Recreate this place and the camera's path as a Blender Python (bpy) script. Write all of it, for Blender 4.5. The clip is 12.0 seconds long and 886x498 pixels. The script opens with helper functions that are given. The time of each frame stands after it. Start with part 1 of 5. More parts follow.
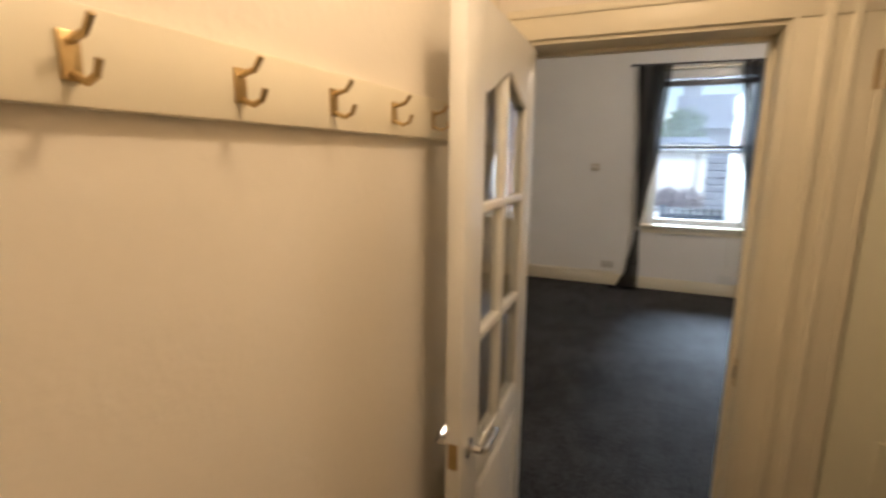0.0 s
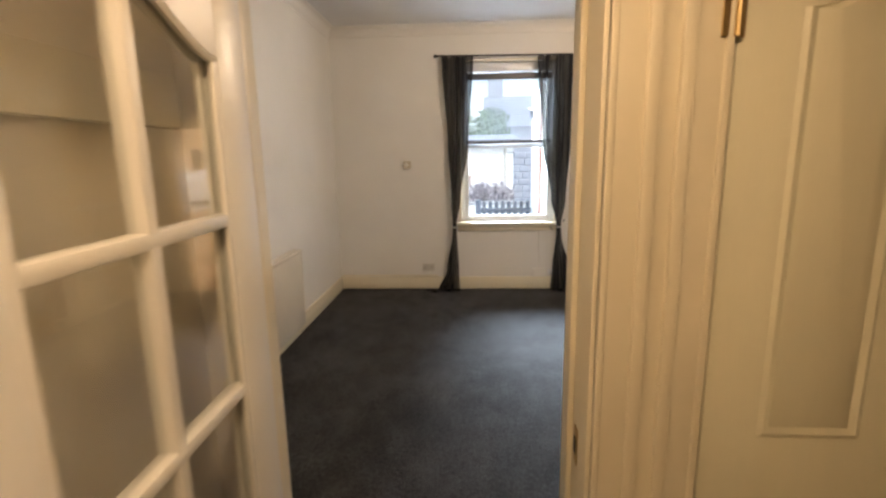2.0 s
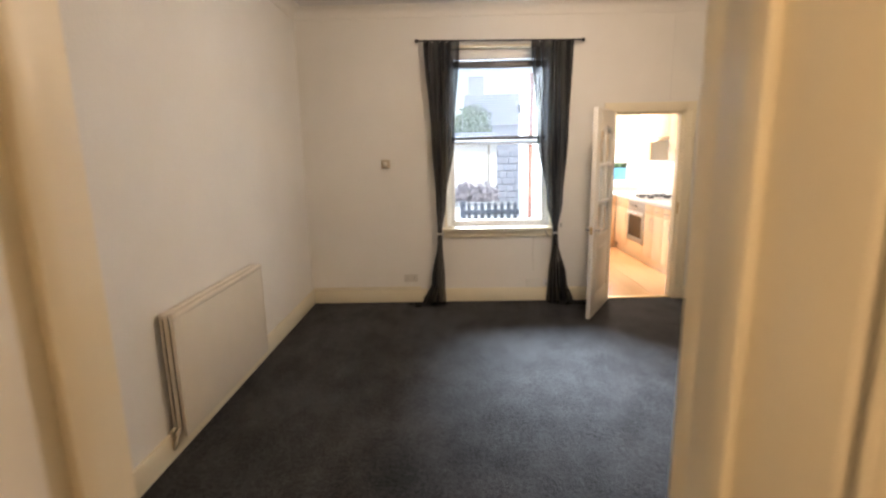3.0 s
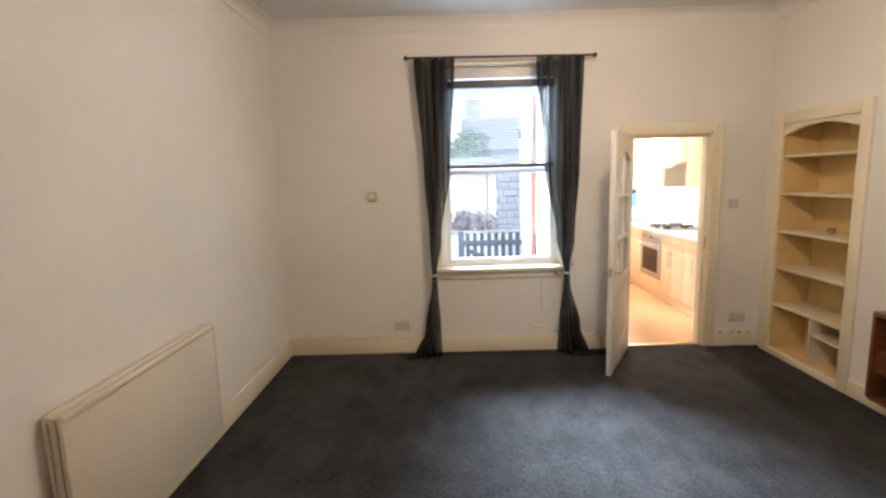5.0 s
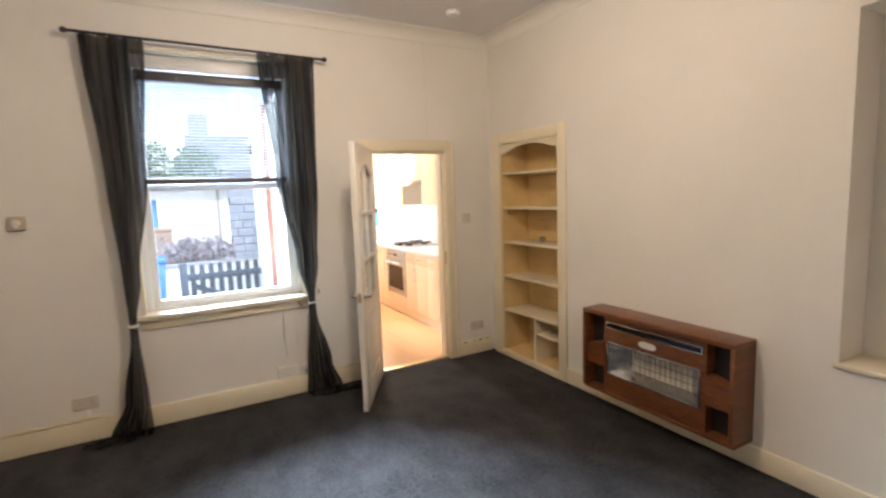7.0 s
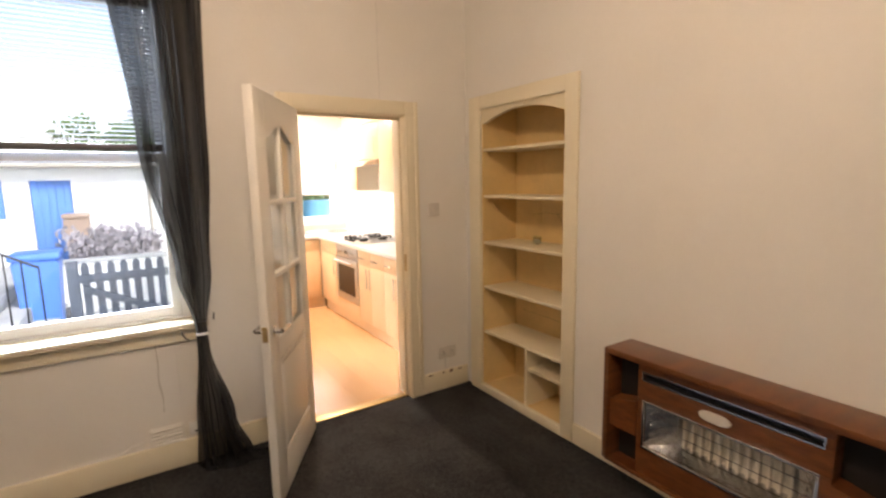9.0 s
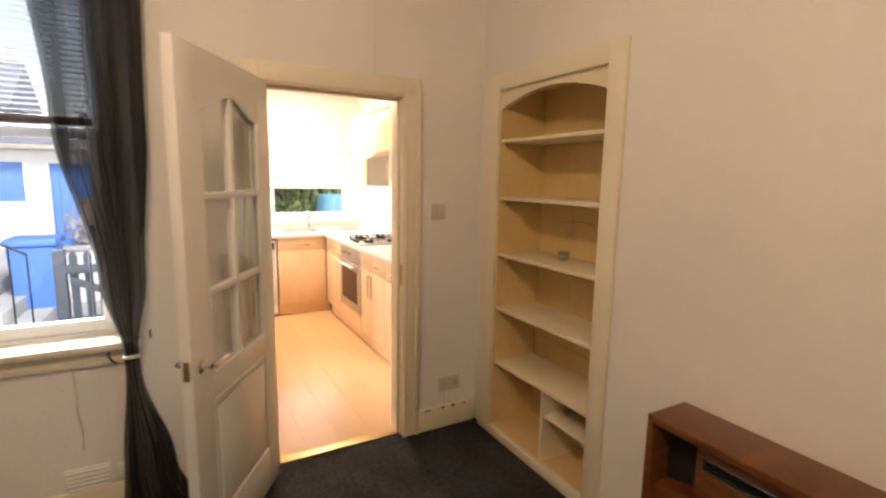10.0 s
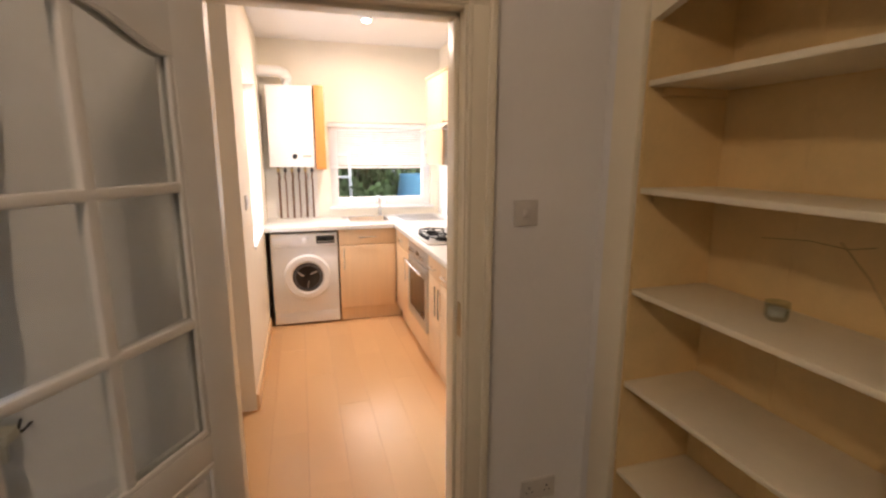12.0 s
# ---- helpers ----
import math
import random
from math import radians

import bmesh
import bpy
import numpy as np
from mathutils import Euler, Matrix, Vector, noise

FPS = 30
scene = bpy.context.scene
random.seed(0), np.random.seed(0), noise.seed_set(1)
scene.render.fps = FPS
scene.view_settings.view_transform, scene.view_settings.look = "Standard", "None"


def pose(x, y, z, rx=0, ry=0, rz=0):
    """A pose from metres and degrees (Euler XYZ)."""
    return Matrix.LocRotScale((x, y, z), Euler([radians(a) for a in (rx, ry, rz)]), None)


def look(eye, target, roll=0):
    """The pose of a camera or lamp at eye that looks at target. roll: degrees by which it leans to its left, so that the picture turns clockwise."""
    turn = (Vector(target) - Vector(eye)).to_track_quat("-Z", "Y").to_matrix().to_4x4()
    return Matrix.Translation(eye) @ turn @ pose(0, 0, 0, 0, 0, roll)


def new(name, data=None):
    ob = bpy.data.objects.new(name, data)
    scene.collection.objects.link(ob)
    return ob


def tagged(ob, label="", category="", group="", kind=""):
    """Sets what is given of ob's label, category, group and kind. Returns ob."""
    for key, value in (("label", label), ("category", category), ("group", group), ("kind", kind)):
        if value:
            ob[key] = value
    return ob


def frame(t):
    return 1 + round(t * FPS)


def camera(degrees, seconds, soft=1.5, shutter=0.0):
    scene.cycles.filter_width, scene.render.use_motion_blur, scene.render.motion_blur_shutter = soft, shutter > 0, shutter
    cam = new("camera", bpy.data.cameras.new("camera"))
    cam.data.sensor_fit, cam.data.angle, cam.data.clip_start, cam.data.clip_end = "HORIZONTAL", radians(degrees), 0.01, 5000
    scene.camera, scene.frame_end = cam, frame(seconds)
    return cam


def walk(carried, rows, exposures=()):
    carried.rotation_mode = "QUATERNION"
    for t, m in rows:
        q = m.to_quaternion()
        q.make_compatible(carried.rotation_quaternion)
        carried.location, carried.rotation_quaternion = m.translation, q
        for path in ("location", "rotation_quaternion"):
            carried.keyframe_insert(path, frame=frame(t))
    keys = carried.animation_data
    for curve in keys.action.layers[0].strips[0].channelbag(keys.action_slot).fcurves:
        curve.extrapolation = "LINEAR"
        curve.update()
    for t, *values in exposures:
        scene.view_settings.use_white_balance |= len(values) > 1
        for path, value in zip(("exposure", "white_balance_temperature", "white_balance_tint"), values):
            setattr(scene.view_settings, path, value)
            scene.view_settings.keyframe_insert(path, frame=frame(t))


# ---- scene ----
cam = camera(85.5, 12.0, 2.4, 0.5)
PATH = [
    (0, (0.198, 1.574, 1.613), (-0.58, 3.378, 1.236), 0.5),
    (0.5, (0.176, 1.605, 1.622), (-0.133, 3.546, 1.257), -0.5),
    (1, (0.203, 1.782, 1.598), (0.074, 3.74, 1.211), -2.1),
    (1.5, (0.245, 2.048, 1.607), (0.106, 4.005, 1.218), -1.6),
    (2, (0.257, 2.296, 1.595), (0.144, 4.257, 1.216), -1.0),
    (2.5, (0.195, 2.628, 1.598), (0.178, 4.594, 1.231), 0.1),
    (3, (0.188, 2.905, 1.585), (0.156, 4.868, 1.201), -1.1),
    (3.2, (0.177, 3.04, 1.569), (0.12, 5.014, 1.253), -1.4),
    (5, (0.221, 3.57, 1.651), (0.194, 5.548, 1.36), -1.6),
    (5.5, (0.253, 3.614, 1.658), (0.368, 5.594, 1.398), -2.4),
    (6, (0.28, 3.742, 1.655), (0.753, 5.673, 1.439), -1.9),
    (6.5, (0.28, 3.896, 1.631), (1.074, 5.715, 1.389), -2.6),
    (7, (0.391, 4.068, 1.595), (1.353, 5.806, 1.365), -2.1),
    (7.5, (0.526, 4.301, 1.6), (1.557, 5.996, 1.35), -1.2),
    (7.7, (0.593, 4.388, 1.596), (1.63, 6.074, 1.317), -0.9),
    (9.3, (1.175, 5.211, 1.557), (2.243, 6.877, 1.267), -1.1),
    (9.5, (1.269, 5.274, 1.574), (2.282, 6.971, 1.262), -0.1),
    (10, (1.508, 5.527, 1.547), (2.461, 7.26, 1.253), 1.0),
    (10.5, (1.661, 5.787, 1.579), (2.608, 7.522, 1.273), -0.2),
    (11, (1.829, 6.048, 1.566), (2.562, 7.894, 1.339), 1.5),
    (11.5, (1.985, 6.275, 1.586), (2.609, 8.137, 1.208), 1.5),
    (12, (2.106, 6.527, 1.553), (2.662, 8.407, 1.157), 0.2),
]
EXPOSURES = [(0.0, 0.80, 6500, 12), (0.5, 0.95, 6600, 13), (1.0, 1.03, 6800, 13), (1.5, 1.13, 7000, 14), (2.5, 1.20, 7200, 15), (3.0, 1.25, 7200, 16), (5.0, 1.26, 6900, 16), (6.5, 1.26, 6800, 15), (7.7, 1.24, 7000, 16), (9.5, 1.10, 8100, 21), (10.5, 0.80, 8500, 22), (11.5, 0.35, 7900, 21), (12.0, 0.33, 7300, 22)]
walk(cam, [(t, look(eye, target, roll)) for t, eye, target, roll in PATH], EXPOSURES)

# ---- world, sun, large lights ----
world = bpy.data.worlds.new("sky")
scene.world = world
world.use_nodes = True
wn = world.node_tree
sky = wn.nodes.new("ShaderNodeTexSky")
sky.sky_type = "NISHITA"
sky.sun_disc = False
sky.sun_elevation, sky.sun_rotation = radians(48), radians(158)
wn.links.new(sky.outputs[0], wn.nodes["Background"].inputs[0])
wn.nodes["Background"].inputs[1].default_value = 0.15


def lamp(name, kind, m, energy, color, **more):
    data = bpy.data.lights.new(name, kind)
    data.energy, data.color = energy, color
    if "size" in more:
        data.size = more["size"]
    if "size_y" in more:
        data.shape, data.size_y = "RECTANGLE", more["size_y"]
    if "radius" in more:
        data.shadow_soft_size = more["radius"]
    if "angle" in more:
        data.angle = radians(more["angle"])
    if "spread" in more:
        data.spread = radians(more["spread"])
    ob = new(name, data)
    ob.matrix_basis = m
    return ob


lamp("sun", "SUN", look((0, 0, 10), (-2.0, 5.0, 4.0)), 2.5, (0.74, 0.87, 1.0), angle=12)
# added area lamps for sky light: one over the yard, two in kitchen windows
lamp("window_daylight", "AREA", look((-0.70, 13.2, 4.5), (0.76, 8.2, 1.55)), 530, (0.62, 0.80, 1.0), size=4.5, size_y=2.8, spread=60)
lamp("kitchen_window_daylight", "AREA", look((2.92, 11.78, 1.45), (2.92, 10.5, 1.1)), 7, (0.9, 0.95, 1.0), size=0.9, size_y=0.7)
lamp("kitchen_side_daylight", "AREA", look((1.52, 10.48, 1.5), (2.6, 10.48, 1.2)), 8, (0.9, 0.95, 1.0), size=0.9, size_y=1.1)
# the lamps of hall and kitchen
lamp("hall_bulb", "POINT", pose(0.20, 2.18, 2.335), 8.7, (1.0, 0.74, 0.47), radius=0.07)
# living room fill: an unseen lamp added to brighten the walls
lamp("living_fill_lamp", "POINT", pose(1.20, 5.95, 2.80), 28, (1.0, 0.83, 0.65), radius=0.10)
lamp("kitchen_bulb", "AREA", pose(2.66, 10.50, 2.526), 23, (1.0, 0.89, 0.77), size=0.07)


# ---- materials ----
def material(name, base, rough=0.5, metal=0.0, var=0.06, scale=6.0, bump=0.05, bscale=60.0, stretch=(1, 1, 1), spec=0.5, coat=0.0, pieces=0.0, sheen=0.0, grain=0.25):
    m = bpy.data.materials.new(name)
    m.use_nodes = True
    nt = m.node_tree
    b = nt.nodes["Principled BSDF"]
    tc = nt.nodes.new("ShaderNodeTexCoord")
    mp = nt.nodes.new("ShaderNodeMapping")
    mp.inputs["Scale"].default_value = stretch
    nt.links.new(tc.outputs["Object"], mp.inputs[0])
    big, fine = nt.nodes.new("ShaderNodeTexNoise"), nt.nodes.new("ShaderNodeTexNoise")
    big.inputs["Scale"].default_value, big.inputs["Detail"].default_value = scale, 4
    fine.inputs["Scale"].default_value, fine.inputs["Detail"].default_value = bscale, 3
    for n in (big, fine):
        nt.links.new(mp.outputs[0], n.inputs["Vector"])
    add = nt.nodes.new("ShaderNodeMath")
    add.operation, add.inputs[1].default_value = "MULTIPLY_ADD", grain
    nt.links.new(fine.outputs[0], add.inputs[0])
    nt.links.new(big.outputs[0], add.inputs[2])
    last = add.outputs[0]
    lo, hi = 0.3 + 0.3 * grain, 0.7 + 0.7 * grain
    if pieces:
        info = nt.nodes.new("ShaderNodeObjectInfo")
        mul = nt.nodes.new("ShaderNodeMath")
        mul.operation, mul.inputs[1].default_value = "MULTIPLY_ADD", pieces
        nt.links.new(info.outputs["Random"], mul.inputs[0])
        nt.links.new(last, mul.inputs[2])
        last, hi = mul.outputs[0], hi + pieces
    rng = nt.nodes.new("ShaderNodeMapRange")
    rng.inputs[1].default_value, rng.inputs[2].default_value = lo, hi
    rng.inputs[3].default_value, rng.inputs[4].default_value = 1 - var, 1 + var
    nt.links.new(last, rng.inputs[0])
    hsv = nt.nodes.new("ShaderNodeHueSaturation")
    hsv.inputs["Color"].default_value = (*base, 1)
    nt.links.new(rng.outputs[0], hsv.inputs["Value"])
    nt.links.new(hsv.outputs[0], b.inputs["Base Color"])
    rr = nt.nodes.new("ShaderNodeMapRange")
    rr.inputs[1].default_value, rr.inputs[2].default_value = 0.3, 0.7
    rr.inputs[3].default_value, rr.inputs[4].default_value = max(rough - 0.025, 0.02), min(rough + 0.025, 1)
    nt.links.new(big.outputs[0], rr.inputs[0])
    nt.links.new(rr.outputs[0], b.inputs["Roughness"])
    b.inputs["Metallic"].default_value = metal
    b.inputs["Specular IOR Level"].default_value = spec
    b.inputs["Coat Weight"].default_value = coat
    b.inputs["Sheen Weight"].default_value = sheen
    if bump:
        bp = nt.nodes.new("ShaderNodeBump")
        bp.inputs["Strength"].default_value, bp.inputs["Distance"].default_value = bump, 0.01
        nt.links.new(fine.outputs[0], bp.inputs["Height"])
        nt.links.new(bp.outputs[0], b.inputs["Normal"])
    return m


def sheer(name, base, through_part):
    """Woven voile: part of the light passes between its threads."""
    m = material(name, base, 0.8, var=0.25, scale=9, bump=0.0, stretch=(6, 6, 0.6))
    nt = m.node_tree
    b = nt.nodes["Principled BSDF"]
    out = nt.nodes["Material Output"]
    tr, mix = nt.nodes.new("ShaderNodeBsdfTransparent"), nt.nodes.new("ShaderNodeMixShader")
    wv, rg = nt.nodes.new("ShaderNodeTexNoise"), nt.nodes.new("ShaderNodeMapRange")
    tc, mp = nt.nodes.new("ShaderNodeTexCoord"), nt.nodes.new("ShaderNodeMapping")
    mp.inputs["Scale"].default_value = (14, 3, 0.5)
    nt.links.new(tc.outputs["Object"], mp.inputs[0])
    nt.links.new(mp.outputs[0], wv.inputs["Vector"])
    wv.inputs["Scale"].default_value = 1.0
    rg.inputs[1].default_value, rg.inputs[2].default_value = 0.35, 0.7
    rg.inputs[3].default_value, rg.inputs[4].default_value = through_part * 0.3, through_part * 1.9
    nt.links.new(wv.outputs[0], rg.inputs[0])
    nt.links.new(rg.outputs[0], mix.inputs[0])
    nt.links.new(b.outputs[0], mix.inputs[1])
    nt.links.new(tr.outputs[0], mix.inputs[2])
    nt.links.new(mix.outputs[0], out.inputs[0])
    return m


def clear_glass(name, tint=(0.97, 0.98, 0.98), gloss=0.07):
    m = bpy.data.materials.new(name)
    m.use_nodes = True
    nt = m.node_tree
    out = nt.nodes["Material Output"]
    tr, gl, mix, fr, pw = (nt.nodes.new("ShaderNode" + k) for k in ("BsdfTransparent", "BsdfGlossy", "MixShader", "LayerWeight", "Math"))
    tr.inputs[0].default_value = (*tint, 1)
    gl.inputs["Roughness"].default_value = 0.02
    fr.inputs[0].default_value = 0.5
    pw.operation, pw.inputs[1].default_value = "POWER", 3.0
    fac = nt.nodes.new("ShaderNodeMath")
    fac.operation, fac.inputs[1].default_value, fac.inputs[2].default_value = "MULTIPLY_ADD", 0.55, gloss * 0.5
    nt.links.new(fr.outputs["Facing"], pw.inputs[0])
    nt.links.new(pw.outputs[0], fac.inputs[0])
    nt.links.new(fac.outputs[0], mix.inputs[0])
    nt.links.new(tr.outputs[0], mix.inputs[1])
    nt.links.new(gl.outputs[0], mix.inputs[2])
    nt.links.new(mix.outputs[0], out.inputs[0])
    return m


def glow(name, color, strength):
    m = bpy.data.materials.new(name)
    m.use_nodes = True
    b = m.node_tree.nodes["Principled BSDF"]
    b.inputs["Emission Color"].default_value = (*color, 1)
    b.inputs["Emission Strength"].default_value = strength
    return m


def carpet(name, dark, light):
    """Cut pile: trodden patches, streaks of turned pile and the fibre itself."""
    m = bpy.data.materials.new(name)
    m.use_nodes = True
    nt = m.node_tree
    b = nt.nodes["Principled BSDF"]
    tc = nt.nodes.new("ShaderNodeTexCoord")
    acc = None
    for scale, weight, stretch in ((1.7, 0.9, (1, 1, 1)), (7.0, 0.8, (1.0, 0.55, 1)), (45.0, 1.0, (1, 0.8, 1)), (120.0, 1.5, (1, 1, 1))):
        mp, no, mu = (nt.nodes.new("ShaderNode" + k) for k in ("Mapping", "TexNoise", "Math"))
        mp.inputs["Scale"].default_value = stretch
        no.inputs["Scale"].default_value, no.inputs["Detail"].default_value = scale, 3
        nt.links.new(tc.outputs["Object"], mp.inputs[0])
        nt.links.new(mp.outputs[0], no.inputs["Vector"])
        mu.operation, mu.inputs[1].default_value = "MULTIPLY_ADD", weight
        nt.links.new(no.outputs[0], mu.inputs[0])
        if acc:
            nt.links.new(acc, mu.inputs[2])
        else:
            mu.inputs[2].default_value = 0.0
        acc = mu.outputs[0]
    ramp = nt.nodes.new("ShaderNodeMapRange")
    ramp.inputs[1].default_value, ramp.inputs[2].default_value = 1.80, 2.45
    nt.links.new(acc, ramp.inputs[0])
    mix = nt.nodes.new("ShaderNodeMix")
    mix.data_type = "RGBA"
    mix.inputs[6].default_value, mix.inputs[7].default_value = (*dark, 1), (*light, 1)
    nt.links.new(ramp.outputs[0], mix.inputs[0])
    nt.links.new(mix.outputs[2], b.inputs["Base Color"])
    b.inputs["Roughness"].default_value = 0.8
    b.inputs["Specular IOR Level"].default_value = 0.22
    b.inputs["Sheen Weight"].default_value = 0.05
    bp = nt.nodes.new("ShaderNodeBump")
    bp.inputs["Strength"].default_value, bp.inputs["Distance"].default_value = 0.9, 0.006
    nt.links.new(acc, bp.inputs["Height"])
    nt.links.new(bp.outputs[0], b.inputs["Normal"])
    return m


WALL = material("white_wall_paint", (0.80, 0.77, 0.72), 0.75, var=0.035, scale=1.6, bump=0.12, bscale=45)
HALLWALL = material("magnolia_wall_paint", (0.82, 0.75, 0.64), 0.6, var=0.03, scale=1.5, bump=0.12, bscale=45)
CEIL = material("white_ceiling_paint", (0.76, 0.75, 0.74), 0.85, var=0.03, scale=2, bump=0.1)
GLOSS = material("cream_gloss_paint", (0.82, 0.74, 0.57), 0.40, var=0.03, scale=3, bump=0.02, bscale=25)
DOORP = material("white_door_paint", (0.80, 0.78, 0.73), 0.36, var=0.02, scale=3, bump=0.02, bscale=30)
CUPD = material("cream_cupboard_door_paint", (0.83, 0.78, 0.59), 0.4, var=0.04, scale=3, bump=0.06, bscale=80, stretch=(3, 3, 0.3))
ALC = material("yellow_cream_paint", (0.76, 0.55, 0.26), 0.5, var=0.10, scale=5, bump=0.08)
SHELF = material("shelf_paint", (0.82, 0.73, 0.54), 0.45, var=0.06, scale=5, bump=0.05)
CARPET = carpet("charcoal_carpet", (0.003, 0.003, 0.0034), (0.046, 0.046, 0.050))
LINO = material("hall_carpet", (0.05, 0.045, 0.045), 0.95, var=0.3, scale=4, bump=0.8, bscale=300, spec=0.2)
VOILE = sheer("dark_grey_voile", (0.006, 0.0066, 0.009), 0.12)
CORD = material("white_cord", (0.75, 0.73, 0.68), 0.7)
BLACKM = material("dark_metal", (0.03, 0.03, 0.032), 0.35, 0.6)
CHROME = material("chrome", (0.75, 0.75, 0.76), 0.15, 1.0, var=0.04)
BRASS = material("worn_brass", (0.58, 0.43, 0.22), 0.38, 1.0, var=0.2)
STEEL = material("brushed_steel", (0.62, 0.61, 0.60), 0.32, 1.0, var=0.05, stretch=(1, 40, 1))
PVC = material("white_upvc", (0.80, 0.81, 0.82), 0.3, var=0.02)
SLAT = material("blind_slat", (0.42, 0.44, 0.47), 0.45, var=0.04)
BLINDRAIL = material("grey_blind_rail", (0.10, 0.10, 0.11), 0.4)
GLASS = clear_glass("window_glass")
DGLASS = clear_glass("door_glass", (0.93, 0.94, 0.93))
PLASTIC = material("ivory_plastic", (0.78, 0.74, 0.66), 0.35, var=0.03)
BEIGE = material("beige_plastic", (0.56, 0.48, 0.36), 0.4, var=0.04)
AGED = material("aged_white_plastic", (0.63, 0.59, 0.53), 0.4, var=0.04)
GREYPL = material("aged_grey_plastic", (0.44, 0.40, 0.33), 0.4, var=0.05)
TEAK = material("teak_veneer", (0.155, 0.050, 0.014), 0.38, var=0.35, scale=5, bump=0.05, stretch=(3, 0.6, 12), coat=0.15)
# near-black for dark parts, and for shade painted into holes, niches and gaps
DARKIN = material("dark_parts_and_shade", (0.012, 0.009, 0.008), 0.6, var=0.2)
CERAMIC = material("fire_ceramic", (0.80, 0.75, 0.64), 0.7, var=0.1, scale=30)
REFLECT = material("fire_reflector", (0.55, 0.55, 0.56), 0.22, 1.0, var=0.15, scale=20, bump=0.3, bscale=40)
RADP = material("radiator_enamel", (0.70, 0.63, 0.52), 0.4, var=0.03)
BEECH = material("beech_cabinet", (0.832, 0.593, 0.368), 0.38, var=0.035, scale=4, bump=0.03, stretch=(8, 8, 0.6))
ORANGE = material("orange_wood_panel", (0.66, 0.26, 0.07), 0.4, var=0.12, scale=4, bump=0.03, stretch=(10, 10, 0.7))
LAMINATE = material("beech_laminate", (0.71, 0.428, 0.215), 0.23, var=0.05, scale=3.0, bump=0, bscale=30, stretch=(3.0, 0.35, 1), pieces=0.9, grain=0.2)
MELAMINE = material("cream_melamine", (0.80, 0.75, 0.66), 0.4, var=0.02)
WORKTOP = material("white_worktop", (0.80, 0.79, 0.76), 0.3, var=0.03, scale=30)
KWALL = material("kitchen_cream_paint", (0.84, 0.79, 0.69), 0.6, var=0.03, scale=2, bump=0.06)
TILE = material("white_splashback", (0.84, 0.83, 0.80), 0.2, var=0.02)
APPL = material("white_enamel", (0.81, 0.81, 0.81), 0.25, var=0.015)
BLACKGL = material("black_glass", (0.01, 0.01, 0.011), 0.08)
RUBBER = material("grey_rubber", (0.09, 0.09, 0.095), 0.6)
COPPER = material("dull_copper_pipe", (0.240, 0.149, 0.098), 0.45, 0.8, var=0.25, scale=12)
PAPER = material("paper", (0.78, 0.77, 0.74), 0.8)
RED = material("red_print", (0.55, 0.06, 0.03), 0.7)
HARL = material("white_harling", (0.82, 0.82, 0.80), 0.9, var=0.08, scale=3, bump=0.6, bscale=90)
SLATE = material("slate_roof", (0.24, 0.26, 0.30), 0.7, var=0.25, scale=6)
STONE = material("grey_stone", (0.30, 0.32, 0.36), 0.85, var=0.25, scale=4, bump=0.5, bscale=20)
CONCRETE = material("concrete", (0.42, 0.42, 0.41), 0.9, var=0.2, scale=3, bump=0.4, bscale=60)
BLUEP = material("blue_paint", (0.10, 0.27, 0.68), 0.5, var=0.08)
BLUEBIN = material("blue_plastic", (0.06, 0.20, 0.62), 0.4, var=0.06)
BROWNBIN = material("brown_plastic", (0.42, 0.30, 0.23), 0.5, var=0.06)
PICKET = material("dark_fence_paint", (0.045, 0.055, 0.075), 0.7, var=0.25, scale=6)
PIPEB = material("brown_downpipe", (0.22, 0.075, 0.05), 0.5, var=0.1)
LEAF = material("green_leaf", (0.105, 0.18, 0.06), 0.6, var=0.4, scale=2)
DRY = material("dry_twigs", (0.38, 0.35, 0.37), 0.8, var=0.3, scale=3)
BARK = material("bark", (0.08, 0.06, 0.045), 0.9, var=0.3)
CHIP = material("chipped_brown", (0.20, 0.11, 0.06), 0.9, var=0.25)
CRACK = material("brown_crack", (0.30, 0.20, 0.10), 0.9, var=0.2)
BULB = glow("lit_bulb", (1.0, 0.85, 0.65), 14)


# ---- building blocks ----
def box(x0, x1, y0, y1, z0, z1, r=0.0, seg=2, bm=None):
    one = bmesh.new()
    bmesh.ops.create_cube(one, size=1)
    bmesh.ops.scale(one, vec=(x1 - x0, y1 - y0, z1 - z0), verts=one.verts)
    bmesh.ops.translate(one, vec=((x0 + x1) / 2, (y0 + y1) / 2, (z0 + z1) / 2), verts=one.verts)
    if r:
        bmesh.ops.bevel(one, geom=one.edges[:], offset=r, segments=seg, affect="EDGES", profile=0.5)
    return joined(bm, one)


def joined(bm, one):
    if bm is None:
        return one
    data = bpy.data.meshes.new("piece")
    one.to_mesh(data)
    one.free()
    bm.from_mesh(data)
    bpy.data.meshes.remove(data)
    return bm


def boxes(*dims, r=0.0):
    bm = bmesh.new()
    for d in dims:
        box(*d, r=r, bm=bm)
    return bm


def rod(a, b, ra, rb=None, seg=14, bm=None):
    one = bmesh.new()
    a, b = Vector(a), Vector(b)
    bmesh.ops.create_cone(one, cap_ends=True, segments=seg, radius1=ra, radius2=ra if rb is None else rb, depth=(b - a).length)
    turn = (b - a).to_track_quat("Z", "Y").to_matrix().to_4x4()
    bmesh.ops.transform(one, matrix=Matrix.Translation((a + b) / 2) @ turn, verts=one.verts)
    return joined(bm, one)


